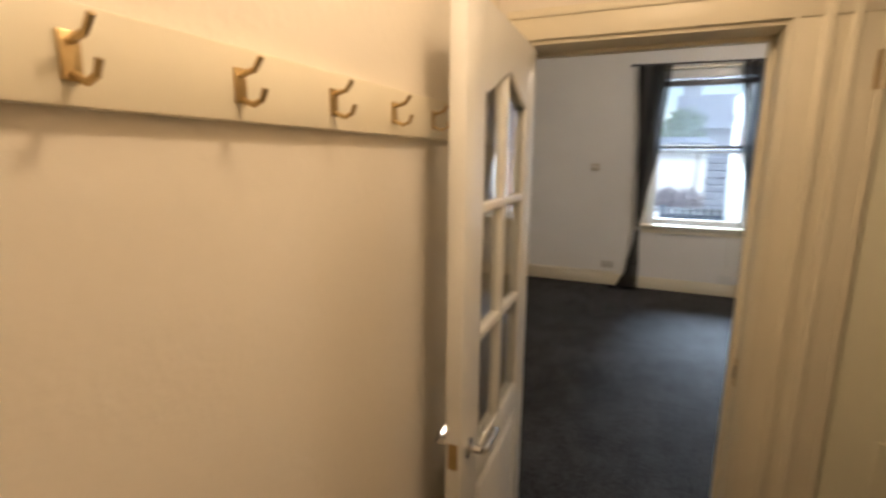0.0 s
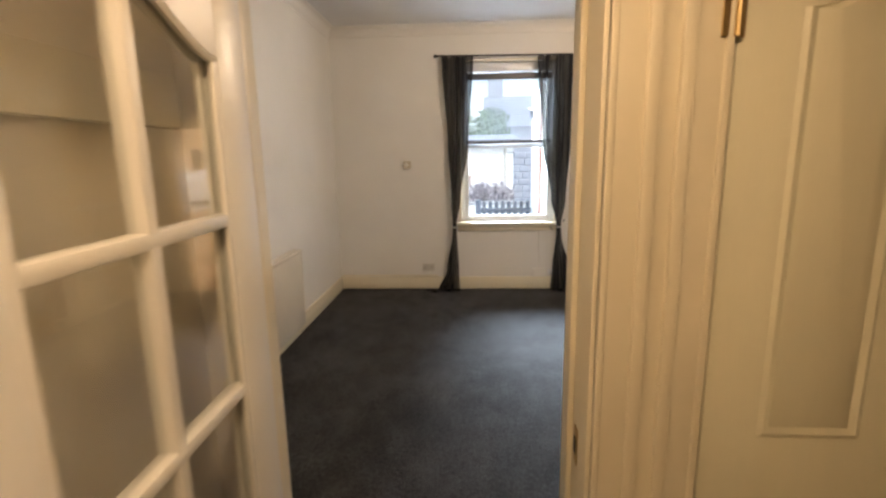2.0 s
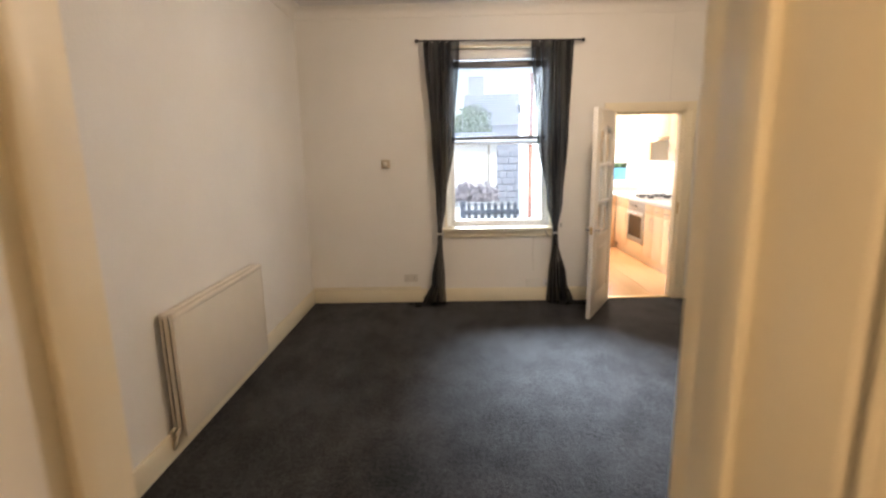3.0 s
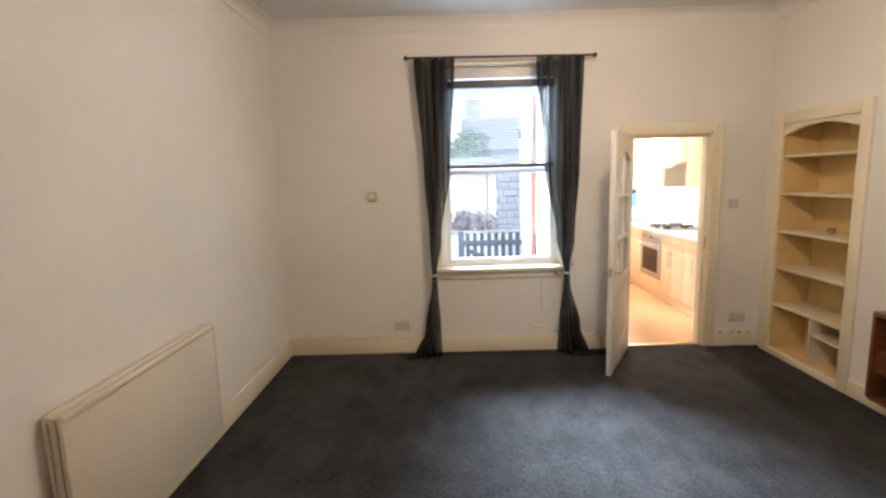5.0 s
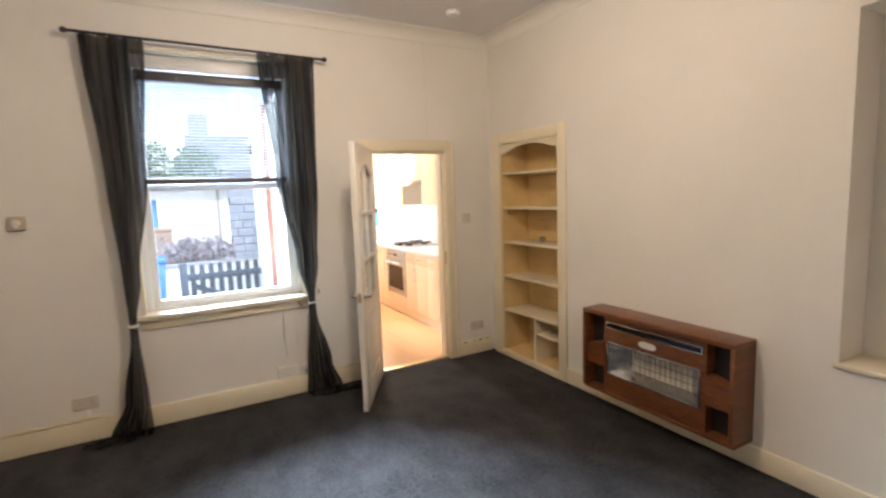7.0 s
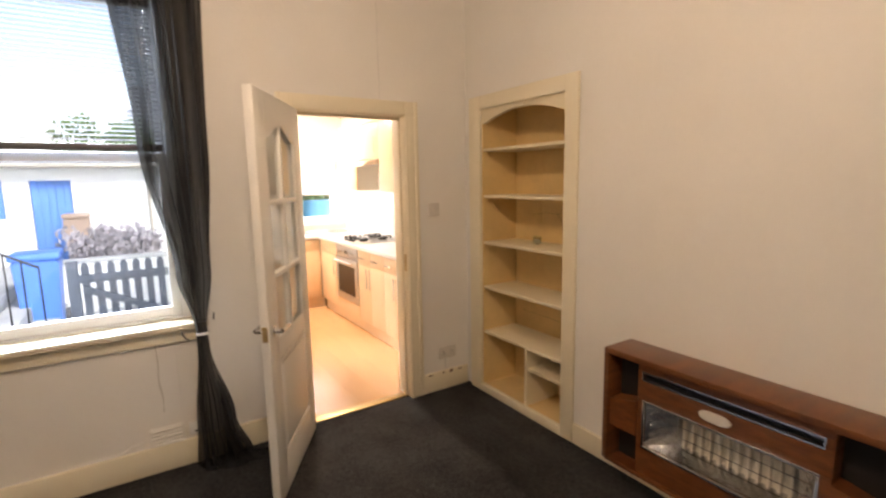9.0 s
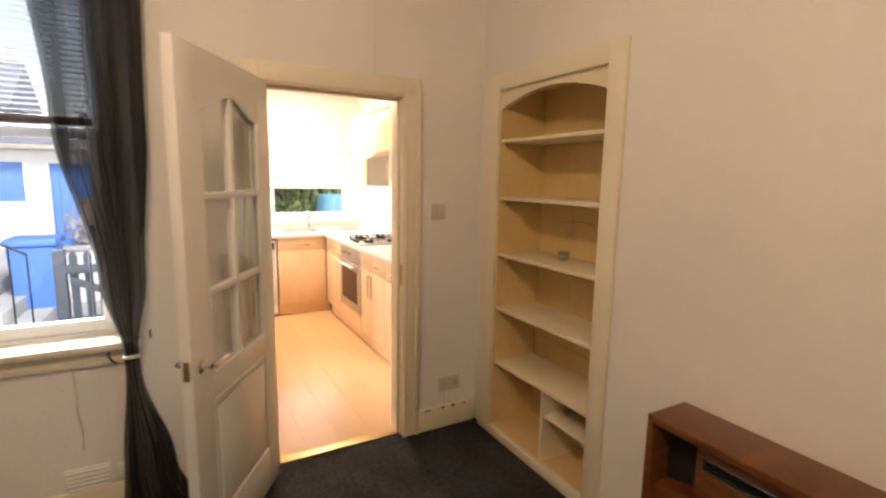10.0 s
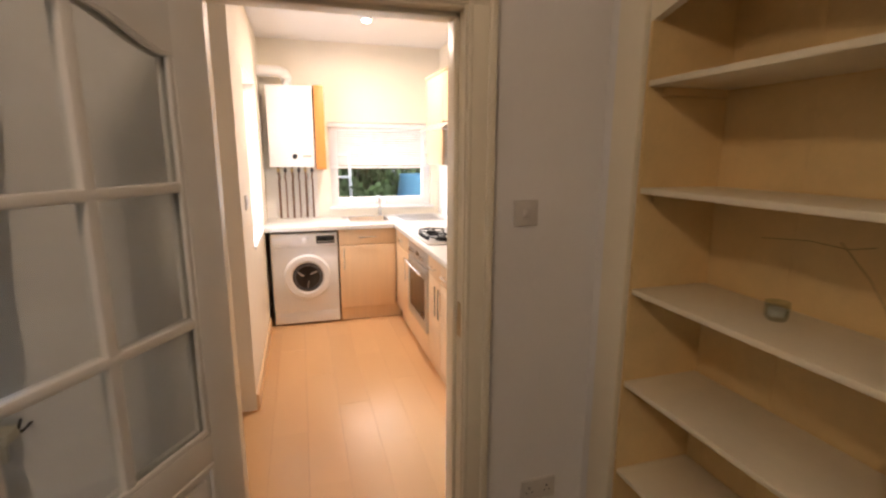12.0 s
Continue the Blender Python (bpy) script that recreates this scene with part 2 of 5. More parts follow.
def tube(points, r, seg=8, bm=None):
    """A round bar bent along the points."""
    one = bmesh.new()
    pts = [Vector(p) for p in points]
    rings = []
    for i, p in enumerate(pts):
        d = (pts[min(i + 1, len(pts) - 1)] - pts[max(i - 1, 0)]).normalized()
        q = d.to_track_quat("Z", "Y")
        rings.append([one.verts.new(p + q @ Vector((r * math.cos(k * math.tau / seg), r * math.sin(k * math.tau / seg), 0))) for k in range(seg)])
    for a, b in zip(rings, rings[1:]):
        for k in range(seg):
            one.faces.new((a[k], a[(k + 1) % seg], b[(k + 1) % seg], b[k]))
    one.faces.new(rings[0][::-1])
    one.faces.new(rings[-1])
    return joined(bm, one)


def disc_ring(profile, axis="Y", seg=40, bm=None):
    """A turned shape: profile of (radius, height) round the axis."""
    one = bmesh.new()
    rings = []
    for rad, h in profile:
        ring = []
        for k in range(seg):
            a = k * math.tau / seg
            c, s = rad * math.cos(a), rad * math.sin(a)
            ring.append(one.verts.new({"Y": (c, h, s), "X": (h, c, s), "Z": (c, s, h)}[axis]))
        rings.append(ring)
    for a, b in zip(rings, rings[1:]):
        for k in range(seg):
            one.faces.new((a[k], a[(k + 1) % seg], b[(k + 1) % seg], b[k]))
    one.faces.new(rings[0])
    one.faces.new(rings[-1])
    bmesh.ops.recalc_face_normals(one, faces=one.faces[:])
    return joined(bm, one)


def prism(outline, y0, y1, r=0.0, bm=None):
    """An outline of (x, z) drawn out from y0 to y1."""
    one = bmesh.new()
    a = [one.verts.new((x, y0, z)) for x, z in outline]
    b = [one.verts.new((x, y1, z)) for x, z in outline]
    one.faces.new(a)
    one.faces.new(b[::-1])
    n = len(a)
    for k in range(n):
        one.faces.new((a[k], b[k], b[(k + 1) % n], a[(k + 1) % n]))
    bmesh.ops.recalc_face_normals(one, faces=one.faces[:])
    if r:
        bmesh.ops.bevel(one, geom=one.edges[:], offset=r, segments=1, affect="EDGES")
    return joined(bm, one)


def moved(bm, m):
    bmesh.ops.transform(bm, matrix=m, verts=bm.verts)
    return bm


def part(name, bm, mat, parent=None, label="", smooth=True):
    data = bpy.data.meshes.new(name)
    bm.to_mesh(data)
    bm.free()
    if smooth:
        data.shade_smooth()
        data.set_sharp_from_angle(angle=radians(35))
    data.materials.append(mat)
    ob = new(name, data)
    if parent:
        ob.parent = parent
    return tagged(ob, label)


def thing(name, x, y, z, rz=0, label="", category="", group="", kind=""):
    ob = new(name)
    ob.empty_display_size = 0.05
    ob.matrix_basis = pose(x, y, z, 0, 0, rz)
    return tagged(ob, label, category, group, kind)


def setting(name, bm, mat, label, category):
    return tagged(part(name, bm, mat), label, category, kind="structure")


# ---- large structure: living room ----
XL, XR, YB, YW, HL = -1.338, 3.12, 3.50, 8.0, 3.03
KY0 = 8.16
setting("floor_living", box(XL - 0.3, XR + 0.05, 3.36, YW + 0.09, -0.1, 0.0), CARPET, "worn charcoal grey fitted carpet in the living room", "carpet")
setting("wall_left", box(XL - 0.3, XL, YB, YW, 0, HL), WALL, "plain white painted plaster wall behind the radiator", "wall")
WX0, WX1, WZ0, WZ1 = 0.14, 1.28, 0.80, 2.66
DX0, DX1, DZ = 1.85, 2.63, 2.0
setting("wall_window", boxes((XL - 0.3, WX0, YW, 8.42, 0, HL), (WX0, WX1, YW, 8.42, 0, WZ0), (WX0, WX1, YW, 8.42, WZ1, HL), (WX1, 1.5, YW, 8.42, 0, HL), (1.5, DX0, YW, KY0, 0, HL),
                             (DX0, DX1, YW, KY0, DZ, HL), (DX1, XR + 0.5, YW, KY0, 0, HL)), WALL, "white painted plaster wall round window and kitchen door", "wall")
AY0, AY1 = 7.02, 7.81
RY0, RY1 = 3.95, 5.10
arch = [(AY0, 2.08), (AY0, 1.93)] + [(AY0 + (AY1 - AY0) * k / 12, 1.93 + 0.075 * math.sin(math.pi * k / 12)) for k in range(1, 12)] + [(AY1, 1.93), (AY1, 2.08)]
w = boxes((XR, XR + 0.5, AY1, YW, 0, HL), (XR, XR + 0.5, AY0, AY1, 2.08, HL), (XR, XR + 0.5, AY0, AY1, 0, 0.03), (XR + 0.32, XR + 0.5, AY0, AY1, 0.03, 2.08),
          (XR, XR + 0.5, RY1, AY0, 0, HL), (XR, XR + 0.5, RY0, RY1, 0, 0.69), (XR + 0.25, XR + 0.5, RY0, RY1, 0.69, 2.35), (XR, XR + 0.5, RY0, RY1, 2.35, HL),
          (XR, XR + 0.5, 3.28, RY0, 0, HL))
setting("wall_right", w, WALL, "white painted plaster wall with shelf alcove and recess", "wall")
JX0, JX1, JZ = -0.295, 0.54, 2.02
setting("wall_back", boxes((XL - 0.3, JX0, 3.28, YB, 0, HL), (JX0, JX1, 3.28, YB, JZ, HL), (JX1, 0.743, 3.28, YB, 0, HL), (0.743, 1.50, 3.33, YB, 0, HL), (0.743, 1.5, 3.28, 3.33, 2.01, HL),
                           (1.5, XR, 3.28, YB, 0, HL)), HALLWALL, "magnolia painted wall between hall and living room", "wall")
setting("ceiling_living", box(XL - 0.3, XR + 0.5, YB, YW, HL, HL + 0.12), CEIL, "plain white painted living room ceiling", "ceiling")


def cove(name, a, b, inward):
    """A moulded cornice between wall and ceiling, from a to b, that swells towards inward."""
    n = 6
    prof = [(0.0, -0.105), (0.006, -0.105), (0.011, -0.098)] + [(0.012 + 0.08 * (1 - math.cos(k / n * math.pi / 2)), -0.09 + 0.082 * math.sin(k / n * math.pi / 2)) for k in range(n + 1)] + [(0.098, 0.0), (0, 0)]
    bm = bmesh.new()
    rings = []
    for p in (a, b):
        rings.append([bm.verts.new((p[0] + inward[0] * d, p[1] + inward[1] * d, HL + h)) for d, h in prof])
    for k in range(len(prof)):
        j = (k + 1) % len(prof)
        bm.faces.new((rings[0][k], rings[0][j], rings[1][j], rings[1][k]))
    bmesh.ops.recalc_face_normals(bm, faces=bm.faces[:])
    setting(name, bm, WALL, "white painted plaster cornice below the ceiling", "cornice")


cove("trim_cornice_window", (XL, YW - 0.001), (XR, YW - 0.001), (0, -1))
cove("trim_cornice_left", (XL + 0.001, YB), (XL + 0.001, YW), (1, 0))
cove("trim_cornice_right", (XR - 0.001, YB), (XR - 0.001, YW), (-1, 0))


def skirting(name, x0, x1, y0, y1, h=0.15, mat=GLOSS):
    setting(name, boxes((x0, x1, y0, y1, 0.0, h), r=0.006), mat, "cream gloss painted wooden skirting board", "skirting")


skirting("baseboard_window", XL, DX0 - 0.08, YW - 0.022, YW - 0.001)
skirting("baseboard_window_end", DX1 + 0.075, XR - 0.02, YW - 0.022, YW - 0.001, 0.145)
skirting("baseboard_left", XL + 0.001, XL + 0.022, YB, YW - 0.022)
skirting("baseboard_right", XR - 0.022, XR - 0.001, YB, 6.925, 0.125)

# ---- large structure: hall ----
HXL, HXR, HRX, HC = -0.335, 0.665, 1.52, 2.55
HRY, HRZ = 2.49, 2.075
setting("floor_hall", boxes((HXL - 0.2, HXR + 0.12, -0.5, 3.36, -0.1, -0.002), (HXR + 0.12, HRX + 0.2, HRY - 0.12, 3.36, -0.1, -0.002)), LINO, "dark carpet on the hall floor", "carpet")
setting("wall_hall_left", box(HXL - 0.2, HXL, -0.3, 3.28, 0, HC), HALLWALL, "magnolia painted hall wall with a coat rail", "wall")
setting("wall_hall_right", boxes((HXR, HXR + 0.12, -0.3, HRY - 0.12, 0, HC), (HXR, HRX + 0.2, HRY - 0.12, HRY, 0, HC), (HXR, HXR + 0.12, HRY, 3.236, HRZ, HC)), HALLWALL,
        "magnolia painted hall wall with switches beside the cupboard recess", "wall")
setting("wall_hall_recess", box(HRX, HRX + 0.2, HRY, 3.28, 0, HC), HALLWALL, "magnolia painted end wall of the cupboard recess", "wall")
setting("wall_hall_end", box(HXL - 0.2, HXR + 0.12, -0.5, -0.3, 0, HC), HALLWALL, "magnolia painted wall at the end of the hall", "wall")
setting("ceiling_hall", boxes((HXL - 0.2, HXR + 0.12, -0.5, 3.28, HC, HC + 0.1), (HXR + 0.12, HRX + 0.2, HRY - 0.12, 3.28, HC, HC + 0.1)), CEIL, "plain white hall ceiling", "ceiling")
setting("trim_recess_casing", boxes((HXR - 0.014, HXR - 0.0005, HRY - 0.085, HRY + 0.012, 0, HRZ + 0.075), (HXR - 0.020, HXR - 0.0142, HRY - 0.085, HRY - 0.07, 0, HRZ + 0.075), (HXR - 0.013, HXR + 0.133, HRY + 0.0005, HRY + 0.014, 0, HRZ - 0.014),
                                    (HXR - 0.014, HXR - 0.0005, HRY + 0.0125, 3.235, HRZ - 0.012, HRZ + 0.075), (HXR - 0.0002, HXR + 0.133, HRY + 0.0145, 3.235, HRZ - 0.0135, HRZ - 0.0005), r=0.003), GLOSS,
        "cream gloss casing round the cupboard recess", "trim")

# ---- large structure: kitchen ----
KXL, KXR, KYB, KC = 1.78, 3.53, 11.5, 2.58
setting("floor_kitchen", box(1.2, KXR + 0.1, YW + 0.09, KYB + 0.1, -0.1, -0.006), DARKIN, "base of the kitchen floor below the laminate", "floor")
KW0, KW1, KWZ0, KWZ1 = 2.40, 3.44, 1.0, 1.84
setting("wall_kitchen_back", boxes((1.5, KW0, KYB, 11.8, 0, KC), (KW1, 3.83, KYB, 11.8, 0, KC), (KW0, KW1, KYB, 11.8, 0, KWZ0), (KW0, KW1, KYB, 11.8, KWZ1, KC)), KWALL,
        "cream painted kitchen wall round the window", "wall")
setting("wall_kitchen_right", box(KXR, KXR + 0.3, KY0, KYB, 0, KC), KWALL, "cream painted kitchen wall above the worktop", "wall")
SY0, SY1, SZ0, SZ1 = 10.0, 10.97, 0.91, 2.1
setting("wall_kitchen_left", boxes((1.5, KXL, 9.42, SY0, 0, KC), (1.5, KXL, SY1, KYB, 0, KC), (1.5, KXL, SY0, SY1, 0, SZ0), (1.5, KXL, SY0, SY1, SZ1, KC), (1.30, 1.5, 8.425, 9.42, 0, KC)), KWALL,
        "cream painted kitchen wall with a side window", "wall")
setting("ceiling_kitchen", box(1.5, KXR + 0.3, KY0, 11.8, KC, KC + 0.12), CEIL, "white painted kitchen ceiling", "ceiling")
setting("kitchen_outer_wall", boxes((1.46, 1.497, 8.43, 9.4, -0.3, 2.7), (1.46, 1.497, 9.43, SY0 - 0.05, -0.3, 2.7), (1.46, 1.497, SY1 + 0.05, 11.84, -0.3, 2.7), (1.46, 1.497, SY0 - 0.05, SY1 + 0.05, -0.3, SZ0 - 0.05),
                                    (1.46, 1.497, SY0 - 0.05, SY1 + 0.05, SZ1 + 0.05, 2.7)), HARL, "white harled outer wall of the kitchen extension", "wall")


# ---- openings ----
def glazed_leaf(name, m, width, label, bars, flip=1):
    """A panel door with six panes under an arched top and one raised panel below; hinge at local x = 0."""
    d = thing(name, 0, 0, 0, 0, label, "door", kind="structure")
    d.matrix_basis = m
    h, t, st, su = 1.975, 0.02, 0.115, 0.135
    z0, z1, zp = 0.785, 1.775, 1.848
    n = 14
    span = width - st - su
    head = [(st, z1)] + [(st + span * k / n, z1 + (zp - z1) * 0.5 * (1 - math.cos(math.tau * k / n))) for k in range(1, n)] + [(width - su, z1), (width - su, h), (st, h)]
    bm = boxes((0, st, -t, t, 0.006, h), (width - su, width, -t, t, 0.006, h), (st, width - su, -t, t, 0.006, 0.20), (st, width - su, -t, t, 0.70, z0), r=0.002)
    prism(head, -t, t, bm=bm)
    part("door_frame", bm, DOORP, d)
    panel = box(st, width - su, -0.012, 0.012, 0.20, 0.70)
    for s in (-1, 1):
        box(st + 0.035, width - su - 0.035, s * 0.015 - 0.006, s * 0.015 + 0.006, 0.235, 0.665, r=0.005, bm=panel)
        for a in ((st, st + 0.014, 0.20, 0.70), (width - su - 0.014, width - su, 0.20, 0.70), (st, width - su, 0.20, 0.214), (st, width - su, 0.686, 0.70)):
            box(a[0], a[1], s * 0.017 - 0.006, s * 0.017 + 0.006, a[2], a[3], r=0.004, bm=panel)
    part("raised_panel", panel, DOORP, d)
    bead = bmesh.new()
    for s in (-1, 1):
        for a in ((st, st + 0.016, z0, z1), (width - su - 0.016, width - su, z0, z1), (st, width - su, z0, z0 + 0.016)):
            box(a[0], a[1], s * 0.013 - 0.006, s * 0.013 + 0.006, a[2], a[3], r=0.004, bm=bead)
        tube([(x, s * 0.013, z - 0.005) for x, z in head[:n + 1]], 0.008, 6, bead)
    part("glazing_bead", bead, DOORP, d)
    mid = (st + width - su) / 2
    part("glazing_bar", box(mid - 0.014, mid + 0.014, -0.017, 0.017, z0, zp, r=0.006), DOORP, d)
    rows = (z0, bars[0], bars[1], zp)
    for z in rows[1:3]:
        part("glazing_bar", box(st, width - su, -0.0175, 0.0175, z - 0.013, z + 0.013, r=0.006), DOORP, d)
    for a, b in ((st, mid), (mid, width - su)):
        for c, e in zip(rows, rows[1:]):
            if e < zp:
                p = part("pane", box(a, b, -0.002, 0.002, c, e), DGLASS, d)
            else:
                crv = [(x, z) for x, z in head[:n + 1] if a - 1e-4 <= x <= b + 1e-4]
                p = part("pane", prism([(b, c), (a, c)] + crv, -0.002, 0.002), DGLASS, d)
            p.visible_shadow = False
    for s in (-1, 1):
        lev = disc_ring([(0.026, 0.0), (0.026, s * 0.006), (0.012, s * 0.010), (0.010, s * 0.04)], "Y", 20)
        tube([(0, s * 0.042, 0), (-0.02, s * 0.045, 0), (-0.06, s * 0.046, 0.004), (-0.115, s * 0.042, -0.004)], 0.0105, 10, lev)
        part("lever_handle", moved(lev, pose(width - 0.055, s * t, 0.865)), CHROME, d, "chrome lever handle")
    part("latch_plate", box(width - 0.001, width + 0.002, -0.012, 0.012, 0.83, 0.90), BRASS, d, "worn brass latch plate")
    for z in (0.25, 1.70):
        hg = rod((-0.004, flip * (t + 0.004), z - 0.045), (-0.004, flip * (t + 0.004), z + 0.045), 0.006)
        box(0.0, 0.03, flip * t - 0.001, flip * t + 0.001, z - 0.045, z + 0.045, bm=hg)
        part("hinge", hg, BRASS, d)
    return d


ang = math.degrees(math.atan2(7.33 - 7.975, 1.487 - 1.868))
glazed_leaf("door_kitchen", pose(1.875, 7.965, 0.004, 0, 0, ang), 0.745, "open white glazed panel door with six panes beside the kitchen doorway", (1.108, 1.462), -1)
glazed_leaf("door_living", pose(-0.224, 3.31, 0.004, 0, 0, -88.6), 0.725, "open white glazed panel door with six panes folded against the hall wall", (1.13, 1.478), -1)


def architrave(bm, a, b, z0, z1, y, out, x_in, thick=0.02):
    """Stepped moulding of a door surround, standing between a and b, proud of the wall face y by thick."""
    box(min(a, b), max(a, b), min(y, y + out * thick), max(y, y + out * thick), z0, z1, r=0.004, bm=bm)
    w = b - a
    box(min(a + w * 0.72, b), max(a + w * 0.72, b), min(y, y + out * (thick + 0.010)), max(y, y + out * (thick + 0.010)), z0, z1, r=0.004, bm=bm)
    box(min(a, a + w * 0.16), max(a, a + w * 0.16), min(y, y + out * (thick + 0.006)), max(y, y + out * (thick + 0.006)), z0, z1, r=0.003, bm=bm)


bm = boxes((JX0, -0.265, 3.27, YB + 0.004, 0, JZ), (0.51, JX1, 3.27, YB + 0.004, 0, JZ), (-0.265, 0.51, 3.27, YB + 0.004, 1.985, JZ), (0.496, 0.51, 3.40, 3.44, 0, 1.985), (-0.265, 0.51, 3.40, 3.44, 1.972, 1.985),
           (-0.265, -0.251, 3.40, 3.44, 0, 1.985), r=0.002)
architrave(bm, 0.52, 0.615, 0, 2.09, 3.279, -1, 0)
architrave(bm, 0.743, 0.65, 0, 2.09, 3.279, -1, 0)
box(0.60, 0.655, 3.262, 3.279, 0, 2.09, bm=bm)
box(-0.285, 0.735, 3.252, 3.279, 1.997, 2.093, r=0.006, bm=bm)
box(-0.295, 0.735, 3.244, 3.279, 2.066, 2.094, r=0.006, bm=bm)
box(0.512, 0.60, YB + 0.0045, YB + 0.055, 0, 2.08, r=0.005, bm=bm)
architrave(bm, -0.29, -0.37, 0, 2.08, YB + 0.001, 1, 0)
box(-0.37, 0.60, YB + 0.001, YB + 0.024, 1.997, 2.08, r=0.005, bm=bm)
fr = setting("door_frame_living", bm, GLOSS, "cream gloss door surround between hall and living room", "door frame")
part("strike_plate", boxes((0.507, 0.511, 3.345, 3.375, 0.86, 0.95)), BRASS, fr)
part("keep_hole", boxes((0.5055, 0.5075, 3.352, 3.37, 0.885, 0.925)), DARKIN, fr)

bm = boxes((DX0, 1.872, 7.985, KY0 + 0.005, 0, DZ), (2.605, DX1, 7.985, KY0 + 0.005, 0, DZ), (1.872, 2.605, 7.985, KY0 + 0.005, 1.975, DZ), (2.591, 2.605, 8.04, 8.075, 0, 1.975), (1.872, 2.605, 8.04, 8.075, 1.961, 1.975), r=0.002)
architrave(bm, 2.612, 2.705, 0, 2.075, 7.999, -1, 0)
architrave(bm, 1.868, 1.778, 0, 2.075, 7.999, -1, 0)
box(1.778, 2.705, 7.977, 7.999, 1.984, 2.075, r=0.005, bm=bm)
fr = setting("door_frame_kitchen", bm, GLOSS, "cream gloss door surround of the kitchen doorway", "door frame")
part("strike_plate", boxes((2.602, 2.606, 8.0, 8.03, 0.93, 1.05)), BRASS, fr)
part("threshold_strip", boxes((1.872, 2.605, 8.03, 8.10, -0.005, 0.008), r=0.003), BRASS, fr, "worn brass threshold strip")

# cupboard door in the hall
def pillow(outline, y, steps):
    """A moulded field: the outline drawn inwards in steps of (inset, height) off the face y."""
    n = len(outline)
    cx, cz = sum(p[0] for p in outline) / n, sum(p[1] for p in outline) / n
    hx, hz = max(abs(p[0] - cx) for p in outline), max(abs(p[1] - cz) for p in outline)
    bm = bmesh.new()
    rings = [[bm.verts.new((cx + (x - cx) * (1 - a / hx), y - h, cz + (z - cz) * (1 - a / hz))) for x, z in outline] for a, h in steps]
    for a, b in zip(rings, rings[1:]):
        for k in range(n):
            bm.faces.new((a[k], a[(k + 1) % n], b[(k + 1) % n], b[k]))
    bm.faces.new(rings[-1])
    bmesh.ops.recalc_face_normals(bm, faces=bm.faces[:])
    return bm


cd = thing("cupboard_door", 0.752, 3.287, 0.006, 0, "closed cream moulded panel cupboard door with arched top panels", "door", kind="structure")
bm = box(0, 0.735, -0.02, 0.02, 0, 1.985, r=0.003)
part("door_slab", bm, CUPD, cd)
for x0, x1, s in ((0.115, 0.325, 1), (0.39, 0.60, -1)):
    n = 10
    for z0, z1 in ((0.985, 1.845), (0.20, 0.79)):
        top = []
        for k in range(n + 1):
            u = k / n if s > 0 else 1 - k / n
            rise = 0.068 * (0.5 - 0.5 * math.cos(math.pi * u)) if z1 > 1.5 else 0
            top.append((x0 + (x1 - x0) * k / n, z1 + rise))
        outline = [(x0, z0)] + top + [(x1, z0)]
        part("raised_panel", pillow(outline, -0.0205, ((0.0, 0.0), (0.010, 0.006), (0.024, 0.0006), (0.050, 0.012))), CUPD, cd)
for z in (0.28, 1.845):
    hg = rod((-0.006, -0.034, z - 0.05), (-0.006, -0.034, z + 0.05), 0.0075)
    box(-0.034, -0.012, -0.0335, -0.0285, z - 0.05, z + 0.05, bm=hg)
    box(0.0, 0.012, -0.0225, -0.0195, z - 0.05, z + 0.05, bm=hg)
    part("hinge", hg, BRASS, cd, "brass butt hinge")


# ---- living room window ----
win = thing("window_1", 0.71, 8.10, 0.80, 0, "white sash window with two sashes and a deep sill", "window", kind="structure")
x0, x1, zt = WX0 - 0.71, WX1 - 0.71, WZ1 - 0.80
part("window_frame", boxes((x0, x0 + 0.06, 0.0, 0.16, 0.0, zt), (x1 - 0.06, x1, 0.0, 0.16, 0.0, zt), (x0 + 0.06, x1 - 0.06, 0.002, 0.158, zt - 0.12, zt), (x0 + 0.06, x1 - 0.06, 0.002, 0.158, 0.0, 0.03), r=0.002), PVC, win)
s0, s1 = x0 + 0.06, x1 - 0.06
low = part("lower_sash", boxes((s0, s0 + 0.045, 0.02, 0.06, 0.03, 0.93), (s1 - 0.045, s1, 0.02, 0.06, 0.03, 0.93), (s0 + 0.045, s1 - 0.045, 0.021, 0.059, 0.031, 0.085), (s0 + 0.045, s1 - 0.045, 0.021, 0.059, 0.885, 0.929), r=0.002), PVC, win)
up = part("upper_sash", boxes((s0, s0 + 0.045, 0.07, 0.11, 0.89, zt - 0.12), (s1 - 0.045, s1, 0.07, 0.11, 0.89, zt - 0.12), (s0 + 0.045, s1 - 0.045, 0.071, 0.109, 0.891, 0.935), (s0 + 0.045, s1 - 0.045, 0.071, 0.109, zt - 0.18, zt - 0.121), r=0.002), PVC, win)
for par, z0, z1, y in ((low, 0.085, 0.885, 0.04), (up, 0.935, zt - 0.18, 0.09)):
    p = part("pane", box(s0 + 0.045, s1 - 0.045, y - 0.003, y + 0.003, z0, z1), GLASS, par)
    p.visible_shadow = False
part("window_sill", box(x0 - 0.05, x1 + 0.05, -0.16, 0.03, -0.015, 0.018, r=0.008), GLOSS, win, "white painted window sill")
part("window_apron", box(x0 - 0.02, x1 + 0.02, -0.122, -0.101, -0.085, -0.016, r=0.004), GLOSS, win)
